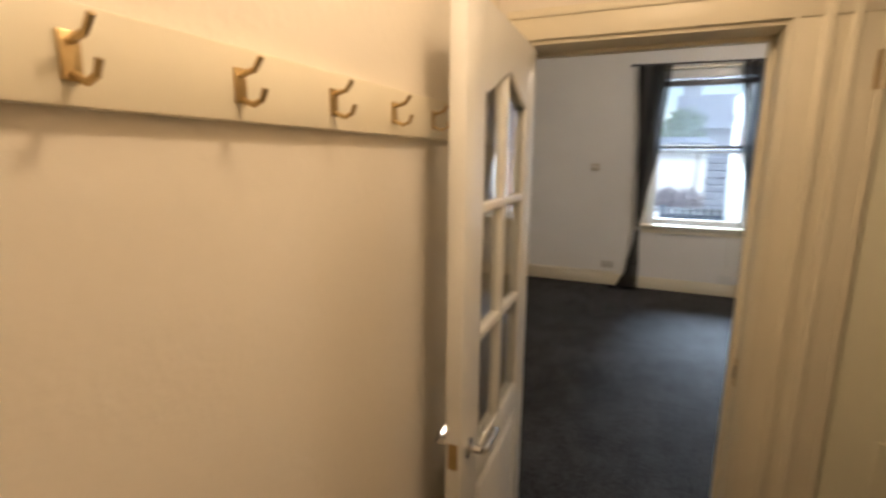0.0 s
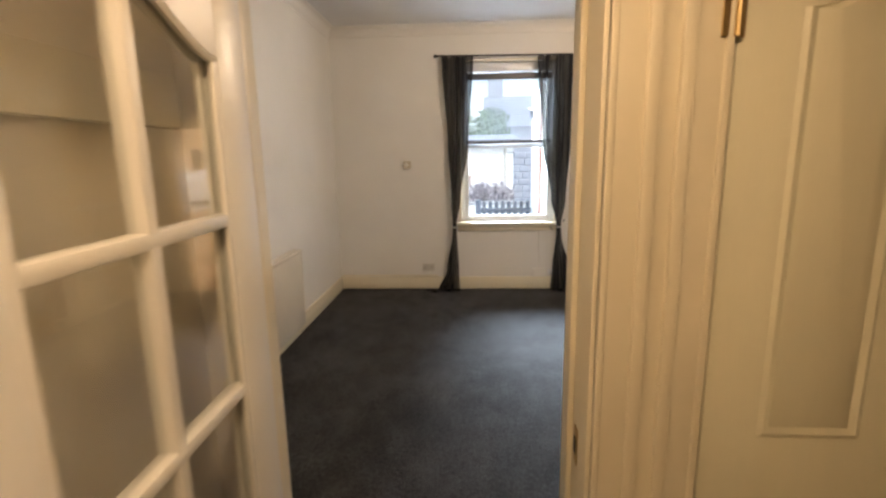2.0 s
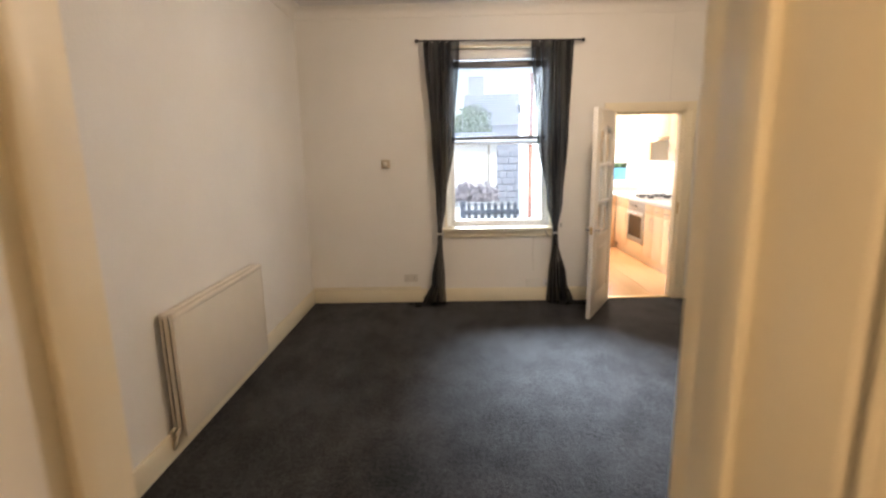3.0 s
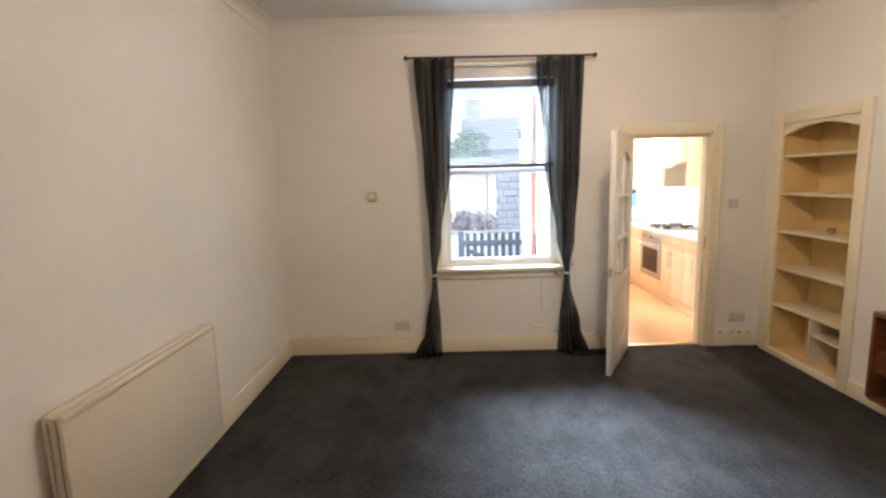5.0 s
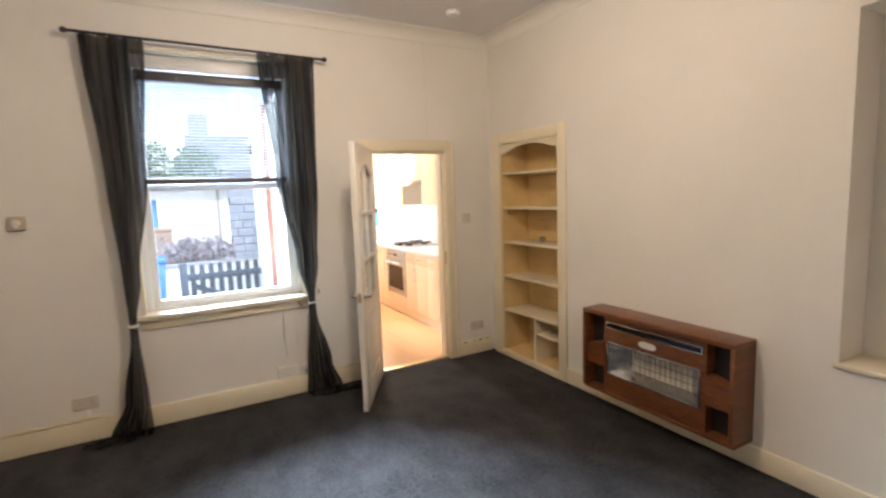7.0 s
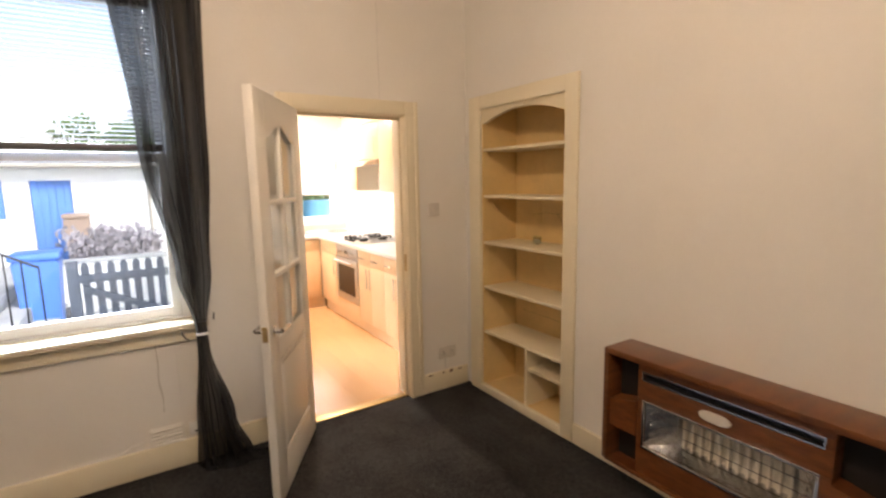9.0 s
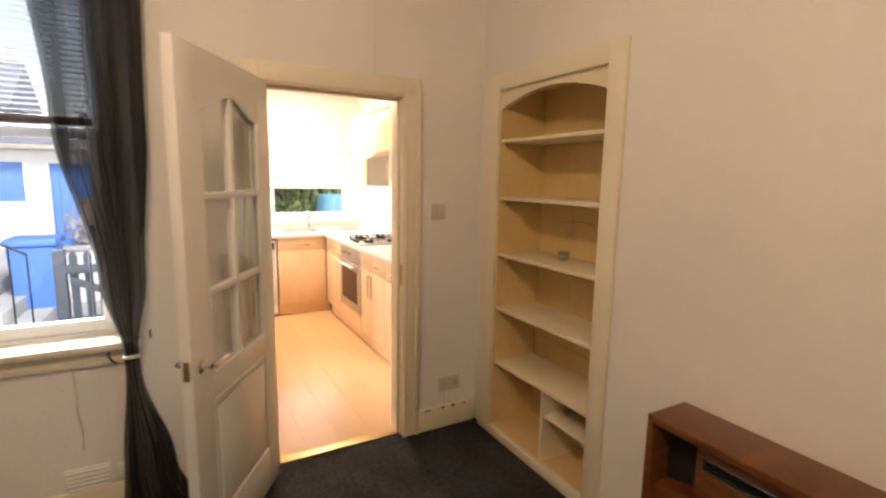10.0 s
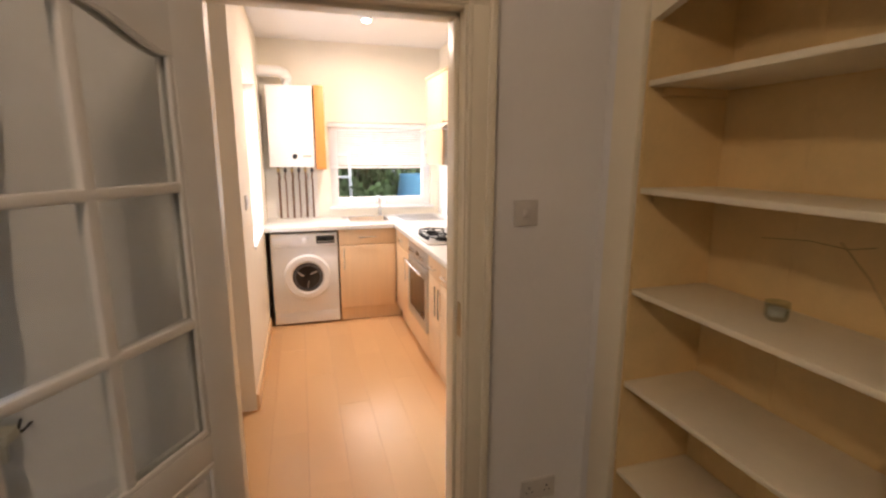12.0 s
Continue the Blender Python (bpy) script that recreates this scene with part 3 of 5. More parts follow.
part("window_lining", boxes((x0 - 0.002, x0 + 0.012, -0.105, 0.0, 0.02, zt), (x1 - 0.012, x1 + 0.002, -0.105, 0.0, 0.02, zt), (x0, x1, -0.105, 0.0, zt - 0.02, zt)), GLOSS, win)

blind = thing("venetian_blind", 0.71, 8.065, 1.75, 0, "grey slatted venetian blind drawn over the upper half of the window", "blind")
part("head_rail", box(-0.49, 0.49, -0.022, 0.022, 0.70, 0.76, r=0.004), BLINDRAIL, blind, "dark grey head rail")
part("bottom_rail", box(-0.49, 0.49, -0.014, 0.014, -0.015, 0.02, r=0.004), BLINDRAIL, blind, "dark grey bottom rail")
sl = None
for k in range(30):
    bm = moved(box(-0.485, 0.485, -0.0125, 0.0125, -0.0008, 0.0008), pose(0, 0, 0, -10))
    if sl is None:
        sl = part("slat", bm, SLAT, blind)
        sl.location.z = 0.04 + k * 0.0224
    else:
        bm.free()
        o = new("slat", sl.data)
        o.parent = blind
        o.location.z = 0.04 + k * 0.0224
for x in (-0.38, 0.38):
    part("ladder_cord", rod((x, -0.014, 0.0), (x, -0.014, 0.72), 0.0012, seg=5), CORD, blind)
part("pull_cord", tube([(0.44, -0.03, 0.70), (0.445, -0.035, 0.0), (0.45, -0.10, -0.9), (0.452, -0.16, -1.4)], 0.0016, 5), CORD, blind, "thin white pull cord")

cr = thing("curtain_rod", 0.70, 7.905, 2.678, 0, "thin dark metal curtain rod with ball finials above the window", "curtain rod")
cr.matrix_basis = pose(0.70, 7.905, 2.678, 0, 0.7, 0)
part("pole", rod((-0.80, 0, 0), (0.80, 0, 0), 0.0095), BLACKM, cr)
for s in (-1, 1):
    part("finial", moved(disc_ring([(0.004, -0.02), (0.014, -0.015), (0.02, 0.0), (0.014, 0.015), (0.004, 0.02)], "X", 16), pose(s * 0.815, 0, 0)), BLACKM, cr)
    br = rod((s * 0.74, 0, 0), (s * 0.74, 0.092, 0), 0.006)
    box(s * 0.74 - 0.012, s * 0.74 + 0.012, 0.088, 0.094, -0.03, 0.03, bm=br)
    part("bracket", br, BLACKM, cr)


def curtain(name, keys, label, seed, foot):
    """A gathered curtain; keys of (z, left edge, right edge, fold depth)."""
    bm = bmesh.new()
    nu, nv = 110, 90
    ztop = keys[0][0]
    grid = []
    for j in range(nv + 1):
        z = ztop * (1 - j / nv)
        for (za, la, ra, da), (zb, lb, rb, db) in zip(keys, keys[1:]):
            if za >= z >= zb:
                f = (za - z) / (za - zb)
                f = f * f * (3 - 2 * f)
                l, r, d = la + (lb - la) * f, ra + (rb - ra) * f, da + (db - da) * f
        row = []
        for i in range(nu + 1):
            u = i / nu
            ph = u * math.tau * 5 + seed + 0.7 * math.sin(3 * u + z * 0.8)
            y = d * (math.sin(ph) + 0.35 * math.sin(2.3 * ph + seed))
            x = l + (r - l) * u + 0.25 * d * math.cos(ph * 1.5)
            row.append(bm.verts.new((x, y - 0.02, max(z, 0.004 + 0.006 * (1 + math.sin(ph))))))
        grid.append(row)
    # the end that lies on the carpet
    row = []
    for i in range(nu + 1):
        v = grid[-1][i].co
        row.append(bm.verts.new((v.x + foot * (0.10 + 0.06 * math.sin(i * 0.2)), v.y - 0.05 + 0.02 * math.sin(i * 0.5), 0.012 + 0.008 * math.sin(i * 0.7))))
    grid.append(row)
    for a, b in zip(grid, grid[1:]):
        for i in range(nu):
            bm.faces.new((a[i], a[i + 1], b[i + 1], b[i]))
    c = thing(name, 0, 7.905, 0, 0, label, "curtain", "curtains at the window")
    part("cloth", bm, VOILE, c)
    return c


cl = curtain("curtain", [(2.672, -0.05, 0.31, 0.020), (1.75, 0.01, 0.25, 0.026), (1.1, 0.045, 0.15, 0.02), (0.78, 0.055, 0.10, 0.012), (0.70, 0.05, 0.105, 0.012), (0.25, -0.02, 0.13, 0.03), (0.0, -0.13, 0.14, 0.035)],
             "dark grey sheer curtain tied back with a white cord", 0.3, -1)
part("tie_cord", moved(disc_ring([(0.030, -0.006), (0.034, 0.0), (0.030, 0.006)], "Z", 18), pose(0.078, -0.02, 0.775, 10)), CORD, cl, "white tie cord")
c2 = curtain("curtain", [(2.662, 1.015, 1.425, 0.020), (1.75, 1.09, 1.40, 0.026), (1.1, 1.20, 1.36, 0.022), (0.78, 1.265, 1.315, 0.012), (0.70, 1.265, 1.32, 0.012), (0.25, 1.235, 1.42, 0.03), (0.0, 1.22, 1.50, 0.035)],
             "dark grey sheer curtain tied back with a white cord", 1.9, 1)
part("tie_cord", moved(disc_ring([(0.030, -0.006), (0.034, 0.0), (0.030, 0.006)], "Z", 18), pose(1.29, -0.02, 0.765, -10)), CORD, c2, "white tie cord")


# ---- shelf alcove ----
al = thing("shelf_alcove", XR, 7.415, 0.03, 0, "built-in cream painted shelf alcove with an arched head", "shelving")
q = AY1 - 7.415
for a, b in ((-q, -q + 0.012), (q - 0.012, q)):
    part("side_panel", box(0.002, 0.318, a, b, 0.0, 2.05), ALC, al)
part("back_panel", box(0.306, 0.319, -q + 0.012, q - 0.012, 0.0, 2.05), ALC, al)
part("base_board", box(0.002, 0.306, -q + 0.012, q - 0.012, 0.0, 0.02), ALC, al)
part("top_board", box(0.03, 0.306, -q + 0.012, q - 0.012, 2.03, 2.05), ALC, al)
for pts in (((-0.36, 1.27), (-0.30, 1.25), (-0.24, 1.215), (-0.17, 1.22)), ((-0.10, 1.30), (-0.04, 1.285), (0.06, 1.29), (0.2, 1.275)), ((-0.33, 0.56), (-0.1, 0.55), (0.15, 0.555), (0.3, 0.56)), ((-0.02, 1.30), (-0.10, 1.22), (-0.17, 1.12)), ((-0.36, 1.26), (-0.27, 1.19), (-0.16, 1.13)), ((-0.13, 1.60), (-0.16, 1.55)), ((-0.12, 1.70), (-0.17, 1.64))):
    part("crack", tube([(0.3058, y, z) for y, z in pts], 0.0010, 5), CRACK, al, "dark hairline crack in the back panel")
part("arched_head", moved(prism([(y - 7.415, z - 0.03) for y, z in arch], -0.03, -0.001), pose(0, 0, 0, 0, 0, 90)), SHELF, al)
fm = boxes((-0.022, -0.001, q - 0.004, 7.93 - 7.415, -0.03, 2.09), (-0.022, -0.001, 6.93 - 7.415, -q + 0.004, -0.03, 2.09), (-0.022, -0.001, -q + 0.004, q - 0.004, 2.0, 2.09), (-0.024, 0.01, -q, q, -0.03, 0.025), r=0.004)
part("surround", fm, GLOSS, al, "cream gloss surround")
for z in (1.757, 1.437, 1.109, 0.785, 0.452):
    part("shelf", box(0.004, 0.30, -q + 0.013, q - 0.013, z - 0.03 - 0.009, z - 0.03 + 0.009, r=0.002), SHELF, al)
    for s in (-1, 1):
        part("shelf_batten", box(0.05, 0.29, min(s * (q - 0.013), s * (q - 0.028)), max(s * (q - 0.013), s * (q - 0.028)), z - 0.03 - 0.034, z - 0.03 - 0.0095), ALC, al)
part("board_seam", box(0.3045, 0.306, -0.225, -0.221, 0.02, 2.03), BARK, al, "dark open seam between back boards")
part("board_seam", box(0.3045, 0.306, 0.10, 0.1025, 0.02, 2.03), ALC, al)
part("divider", box(0.006, 0.30, -0.055 - 0.009, -0.055 + 0.009, 0.0205, 0.4125), SHELF, al)
part("small_shelf", box(0.02, 0.30, -q + 0.013, -0.065, 0.265, 0.283), SHELF, al)
jar = thing("tea_light_holder", 3.30, 7.44, 1.119, 0, "small clear glass tea light holder on an alcove shelf", "glass")
part("cup", disc_ring([(0.022, 0.0), (0.028, 0.01), (0.03, 0.05), (0.027, 0.05), (0.024, 0.014)], "Z", 24), clear_glass("tinted_glass", (0.85, 0.88, 0.86)), jar)
part("wax", disc_ring([(0.020, 0.012), (0.020, 0.03)], "Z", 20), CORD, jar)
setting("recess_ledge", box(XR - 0.02, XR + 0.245, RY0 + 0.003, RY1 + 0.02, 0.692, 0.715, r=0.006), GLOSS, "cream painted ledge of the wall recess", "ledge")


# ---- gas fire ----
fire = thing("gas_fire", XR, 6.02, 0.143, 90, "wall-mounted gas fire in a teak veneer case", "gas fire")
# local x runs along the wall towards the window, local y into the wall
W2, D, H = 0.545, 0.205, 0.595
fire.matrix_basis = pose(XR, 6.02, 0.143, 0, 0, 90)


def fx(a, b, y0, y1, z0, z1, r=0.002, bm=None):
    return box(a, b, y0, y1, z0, z1, r=r, bm=bm)


part("top_board", fx(-W2, W2, 0.001, D, H - 0.028, H), TEAK, fire)
part("bottom_board", fx(-W2, W2, 0.001, D - 0.02, 0.0, 0.022), TEAK, fire)
for s in (-1, 1):
    part("side_board", fx(min(s * W2, s * (W2 - 0.024)), max(s * W2, s * (W2 - 0.024)), 0.001, D, 0.0225, H - 0.0285), TEAK, fire)
    a, b = sorted((s * (W2 - 0.0245), s * 0.375))
    # near-black block brought forward, the niche's inner shade put into its colour
    part("niche_shade_block", box(a, b, 0.002, 0.10, 0.0225, H - 0.0285), DARKIN, fire)
    blk = [(a, 0.20), (b, 0.20), (b, 0.335 if s > 0 else 0.37), (a, 0.37 if s > 0 else 0.335)]
    part("niche_block", prism(blk, 0.101, D - 0.022), TEAK, fire)
part("lower_panel", fx(-0.374, 0.374, 0.002, D - 0.03, 0.0225, 0.165, 0.001), TEAK, fire)
part("middle_rail", fx(-0.374, 0.374, 0.002, D - 0.03, 0.385, 0.487, 0.001), TEAK, fire)
part("upper_rail", fx(-0.374, 0.374, 0.002, D - 0.03, 0.527, H - 0.0285, 0.001), TEAK, fire)
for s in (-1, 1):
    for inner, za, zb in ((0.335, 0.165, 0.385), (0.345, 0.487, 0.527)):
        a, b = sorted((s * 0.374, s * inner))
        part("stile", fx(a, b, 0.002, D - 0.03, za, zb, 0.001), TEAK, fire)
gr = part("vent_grille", boxes((-0.345, 0.345, 0.05, 0.06, 0.487, 0.527)), DARKIN, fire)
for k in range(3):
    part("slat", box(-0.344, 0.344, 0.10, D - 0.034, 0.492 + k * 0.012, 0.496 + k * 0.012), BLACKM, gr)
part("vent_trim", boxes((-0.35, 0.35, D - 0.031, D - 0.024, 0.522, 0.529), (-0.35, 0.35, D - 0.031, D - 0.024, 0.485, 0.492), (-0.35, -0.343, D - 0.031, D - 0.024, 0.492, 0.522), (0.343, 0.35, D - 0.031, D - 0.024, 0.492, 0.522)), CHROME, fire, "chrome vent trim")
bad = prism([(0.045 * math.cos(k * math.tau / 24) + (0.02 if math.cos(k * math.tau / 24) > 0 else -0.02), 0.022 * math.sin(k * math.tau / 24)) for k in range(24)], 0, 0.006)
part("badge", moved(bad, pose(0.02, D - 0.03, 0.437)), PLASTIC, fire, "pale oval badge")
part("fire_box", boxes((-0.335, 0.335, 0.002, 0.03, 0.165, 0.385)), DARKIN, fire)
refl = bmesh.new()
for s in (-1, 1):
    v = [refl.verts.new(p) for p in ((s * 0.333, D - 0.035, 0.168), (s * 0.333, D - 0.035, 0.382), (s * 0.20, 0.05, 0.36), (s * 0.20, 0.05, 0.20))]
    refl.faces.new(v)
v = [refl.verts.new(p) for p in ((-0.333, D - 0.035, 0.168), (0.333, D - 0.035, 0.168), (0.20, 0.05, 0.20), (-0.20, 0.05, 0.20))]
refl.faces.new(v)
part("reflector", refl, REFLECT, fire, "dulled bright metal reflector", smooth=False)
rad = part("radiant_block", box(-0.24, 0.20, 0.05, 0.07, 0.195, 0.365), CERAMIC, fire)
for k in range(12):
    x = -0.23 + k * 0.038
    part("radiant_bar", box(x - 0.006, x + 0.006, 0.07, 0.10, 0.20, 0.355, r=0.003), CERAMIC, rad)
for k in range(3):
    z = 0.225 + k * 0.05
    part("guard_wire", rod((-0.333, D - 0.05, z), (0.333, D - 0.05, z), 0.0018, seg=6), CHROME, fire)
part("fire_trim", boxes((-0.342, 0.342, D - 0.031, D - 0.018, 0.382, 0.393), (-0.342, 0.342, D - 0.031, D - 0.018, 0.158, 0.169), (-0.342, -0.331, D - 0.031, D - 0.018, 0.169, 0.382), (0.331, 0.342, D - 0.031, D - 0.018, 0.169, 0.382), r=0.002), CHROME, fire, "chrome trim round the fire opening")


# ---- radiator ----
rd = thing("radiator", XL, 5.82, 0.116, 90, "white double panel radiator on the wall", "radiator")
rd.matrix_basis = pose(XL, 5.82, 0.116, 0, 0, -90)
L2, RH = 0.585, 0.684
part("front_panel", box(-L2, L2, 0.072, 0.092, 0.0, RH - 0.004, r=0.006), RADP, rd)
part("back_panel", box(-L2, L2, 0.022, 0.036, 0.0, RH - 0.004, r=0.006), RADP, rd)
for s in (-1, 1):
    part("end_cover", boxes((s * L2 - 0.004, s * L2 + 0.004, 0.02, 0.034, 0.01, RH), (s * L2 - 0.004, s * L2 + 0.004, 0.044, 0.066, 0.02, RH), (s * L2 - 0.004, s * L2 + 0.004, 0.074, 0.094, 0.01, RH), r=0.002), RADP, rd)
gt = part("top_grille", box(-L2, L2, 0.034, 0.078, RH - 0.018, RH - 0.012), RADP, rd)
for y in (0.032, 0.084):
    part("top_cap", box(-L2 - 0.004, L2 + 0.004, y - 0.019, y + 0.019, RH - 0.024, RH + 0.012, r=0.014, seg=4), RADP, rd)
bm = bmesh.new()
for k in range(46):
    x = -L2 + 0.012 + k * 0.0255
    box(x - 0.004, x + 0.004, 0.036, 0.078, RH - 0.008, RH - 0.002, bm=bm)
part("grille_bars", bm, RADP, gt)
part("feed_pipe", tube([(L2 - 0.03, 0.055, 0.06), (L2 + 0.02, 0.055, 0.04), (L2 + 0.03, 0.05, 0.0), (L2 + 0.03, 0.03, -0.05)], 0.0085), RADP, rd)
part("feed_pipe", tube([(-L2 - 0.0, 0.055, 0.06), (-L2 - 0.03, 0.055, 0.04), (-L2 - 0.035, 0.05, 0.0), (-L2 - 0.035, 0.03, -0.05)], 0.0085), RADP, rd)
for s in (-0.38, 0.38):
    part("wall_bracket", box(s - 0.02, s + 0.02, 0.0, 0.024, 0.1, 0.5), RADP, rd)
pp = thing("heating_pipe", XL, YW, 0.170, 0, "white painted heating pipe along the skirting", "pipe")
part("pipe", tube([(0.030, -2.8, 0.0), (0.030, -0.06, 0.0), (0.036, -0.034, 0.0), (0.06, -0.028, 0.0), (1.2, -0.028, 0.0)], 0.009), GLOSS, pp)


# ---- small fittings of the living room ----
def socket(name, x, z, w, h, mat, label, double=True, sw=False, y=YW):
    s = thing(name, x, y, z, 0, label, "socket" if not sw else "switch")
    part("face_plate", box(-w / 2, w / 2, -0.010, -0.0005, -h / 2, h / 2, r=0.003), mat, s)
    if sw:
        part("rocker", box(-0.011, 0.011, -0.014, -0.009, -0.016, 0.016, r=0.002), mat, s)
    else:
        for cx in ((-w / 4, w / 4) if double else (0,)):
            part("socket_holes", boxes((cx - 0.003, cx + 0.003, -0.0106, -0.0096, 0.004, 0.013), (cx - 0.013, cx - 0.006, -0.0106, -0.0096, -0.012, -0.008), (cx + 0.006, cx + 0.013, -0.0106, -0.0096, -0.012, -0.008)), DARKIN, s)
    return s


socket("light_switch", 2.831, 1.352, 0.088, 0.088, AGED, "aged white light switch beside the kitchen door", sw=True)
socket("wall_socket", 2.925, 0.278, 0.146, 0.086, AGED, "aged white double wall socket above the skirting")
tr_ = thing("cable_trunking", 2.918, YW, 0.19, 0, "short white cable trunking below a wall socket", "trunking")
part("cover", box(-0.016, 0.016, -0.014, -0.0005, -0.043, 0.044, r=0.003), DOORP, tr_)
tr2 = thing("cable_trunking", -0.25, YW, 0.187, 0, "short white cable trunking below a wall socket", "trunking")
part("cover", box(-0.016, 0.016, -0.014, -0.0005, -0.036, 0.039, r=0.003), DOORP, tr2)
socket("wall_socket", -0.25, 0.27, 0.146, 0.086, AGED, "aged white double wall socket beside the curtain")
# pendant with a glowing bulb, out of view, added for the fill lamp
pl = thing("living_fill_pendant", 1.20, 5.95, HL, 0, "unseen white pendant added to light the living room", "ceiling light")
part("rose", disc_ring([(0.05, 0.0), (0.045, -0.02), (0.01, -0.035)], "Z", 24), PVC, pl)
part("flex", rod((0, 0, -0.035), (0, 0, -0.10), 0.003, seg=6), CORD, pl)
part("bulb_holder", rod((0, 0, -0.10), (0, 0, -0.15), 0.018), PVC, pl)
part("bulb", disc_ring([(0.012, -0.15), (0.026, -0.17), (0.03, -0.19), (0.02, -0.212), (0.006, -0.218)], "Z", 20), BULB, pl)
th = thing("thermostat", -0.476, YW, 1.505, 0, "small beige room thermostat on the wall", "thermostat")
part("housing", box(-0.042, 0.042, -0.032, -0.0005, -0.042, 0.042, r=0.005), BEIGE, th)
part("dial", moved(disc_ring([(0.024, 0.0), (0.024, -0.008), (0.018, -0.011)], "Y", 24), pose(-0.006, -0.032, 0)), PLASTIC, th)
av = thing("air_vent", 1.085, YW, 0.175, 0, "white painted louvred air vent above the skirting", "vent")
part("frame", boxes((-0.085, 0.085, -0.012, -0.0005, -0.075, 0.075), r=0.003), DOORP, av)
for k in range(7):
    part("louvre", moved(box(-0.075, 0.075, -0.006, 0.006, -0.006, 0.006, r=0.001), pose(0, -0.014, -0.06 + k * 0.02, 30)), DOORP, av)
cbl = thing("telephone_cable", 0.85, YW - 0.012, 0.15, 0, "loose white cable above the skirting", "cable")
part("cable", tube([(0, -0.012, 0.012), (0.04, -0.012, 0.02), (0.07, -0.01, 0.045), (0.10, -0.008, 0.04), (0.13, -0.01, 0.05)], 0.003, 6), CORD, cbl)
cb3 = thing("hanging_cord", 1.07, YW, 0.72, 0, "thin grey cord hanging below the window sill", "cord")
part("cord", tube([(0, -0.03, 0), (0.004, -0.024, -0.1), (0.0, -0.018, -0.2), (0.012, -0.016, -0.3), (0.010, -0.014, -0.38)], 0.0022, 6), GREYPL, cb3)
cb2 = thing("surface_cable", 2.44, YW, 2.08, 0, "thin white cable running up the wall above the door", "cable")
part("cable", rod((0, -0.004, 0), (0, -0.004, 0.84), 0.003, seg=6), CORD, cb2)
sd = thing("smoke_alarm", 2.46, 7.5, HL, 0, "round white smoke alarm on the ceiling", "smoke alarm")
part("base", disc_ring([(0.055, 0.0), (0.055, -0.012), (0.05, -0.03), (0.02, -0.036)], "Z", 28), PVC, sd)
tb = thing("tieback_hook", 1.36, YW, 0.82, 0, "dark metal tieback hook on the wall", "hook")
part("hook", tube([(0, -0.001, 0), (0, -0.05, 0), (0.0, -0.06, 0.02), (0, -0.045, 0.035)], 0.004, 6), BLACKM, tb)

th2 = thing("tieback_hook", 1.20, YW, 0.752, 0, "dark metal tieback hook on the apron of the window", "hook")
part("hook", tube([(0, -0.018, 0.015), (0.0, -0.045, 0.01), (0.012, -0.058, -0.012), (0.03, -0.052, -0.03)], 0.004, 6), BLACKM, th2)
tj = thing("telephone_socket", 1.225, YW, 0.205, 0, "small white telephone socket above the skirting", "socket")
part("face_plate", box(-0.034, 0.034, -0.022, -0.0005, -0.034, 0.034, r=0.004), PVC, tj)
part("socket_opening", box(-0.008, 0.008, -0.0228, -0.0218, -0.022, -0.012), DARKIN, tj)

rnd = random.Random(11)
chips = thing("chipped_paint", 2.9, YW - 0.022, 0.145, 0, "brown flecks of chipped paint on the skirting corner", "paint chips")
for x, w, h in ((-0.135, 0.034, 0.007), (-0.025, 0.016, 0.010), (0.048, 0.020, 0.014), (0.125, 0.026, 0.006)):
    part("chip", prism([(x + w * math.cos(a * 0.9) * rnd.uniform(0.5, 1), h * math.sin(a * 0.9) * rnd.uniform(0.5, 1) - 0.012) for a in range(7)], -0.0015, 0.0), CHIP, chips)

# ---- hall things ----
rl = thing("coat_rail", HXL, 1.9, 1.692, 0, "cream painted wooden coat rail with brass hooks", "coat rail")
part("board", box(0.0005, 0.022, -1.9, 1.35, -0.035, 0.062, r=0.004), GLOSS, rl)
for y in (1.47, 1.67, 1.87, 2.075, 2.28, 2.49, 2.69):
    hk = box(0.022, 0.026, y - 1.9 - 0.010, y - 1.9 + 0.010, -0.012, 0.034, r=0.002)
    tube([(0.026, y - 1.9, 0.024), (0.05, y - 1.9, 0.03), (0.062, y - 1.9, 0.045)], 0.004, 6, hk)
    tube([(0.026, y - 1.9, -0.006), (0.045, y - 1.9, -0.014), (0.06, y - 1.9, -0.008), (0.066, y - 1.9, 0.006)], 0.004, 6, hk)
    part("hook", hk, BRASS, rl, "worn brass coat hook")
ck = thing("cooker_switch", HXR, 2.327, 1.548, 0, "white double-pole switch plate with a red rocker on the hall wall", "switch")
part("face_plate", box(-0.011, -0.0005, -0.043, 0.043, -0.076, 0.076, r=0.003), PVC, ck)
part("red_rocker", box(-0.016, -0.0105, -0.012, 0.012, 0.022, 0.046, r=0.002), RED, ck, "red rocker")
part("rocker", box(-0.017, -0.0105, -0.011, 0.011, -0.030, 0.004, r=0.003), PVC, ck)
for z in (-0.0565, 0.0615):
    part("printed_mark", box(-0.0118, -0.0108, -0.011, 0.011, z - 0.0015, z + 0.0015), GREYPL, ck, "small grey printed mark")
for z in (-0.066, 0.069):
    part("screw", moved(disc_ring([(0.004, 0.0), (0.004, -0.0015), (0.002, -0.002)], "X", 12), pose(-0.011, 0, z)), CHROME, ck)
ls = thing("light_switch", HXR, 2.317, 1.382, 0, "white single light switch below the double-pole switch", "switch")
part("face_plate", box(-0.009, -0.0005, -0.043, 0.043, -0.043, 0.043, r=0.003), PVC, ls)
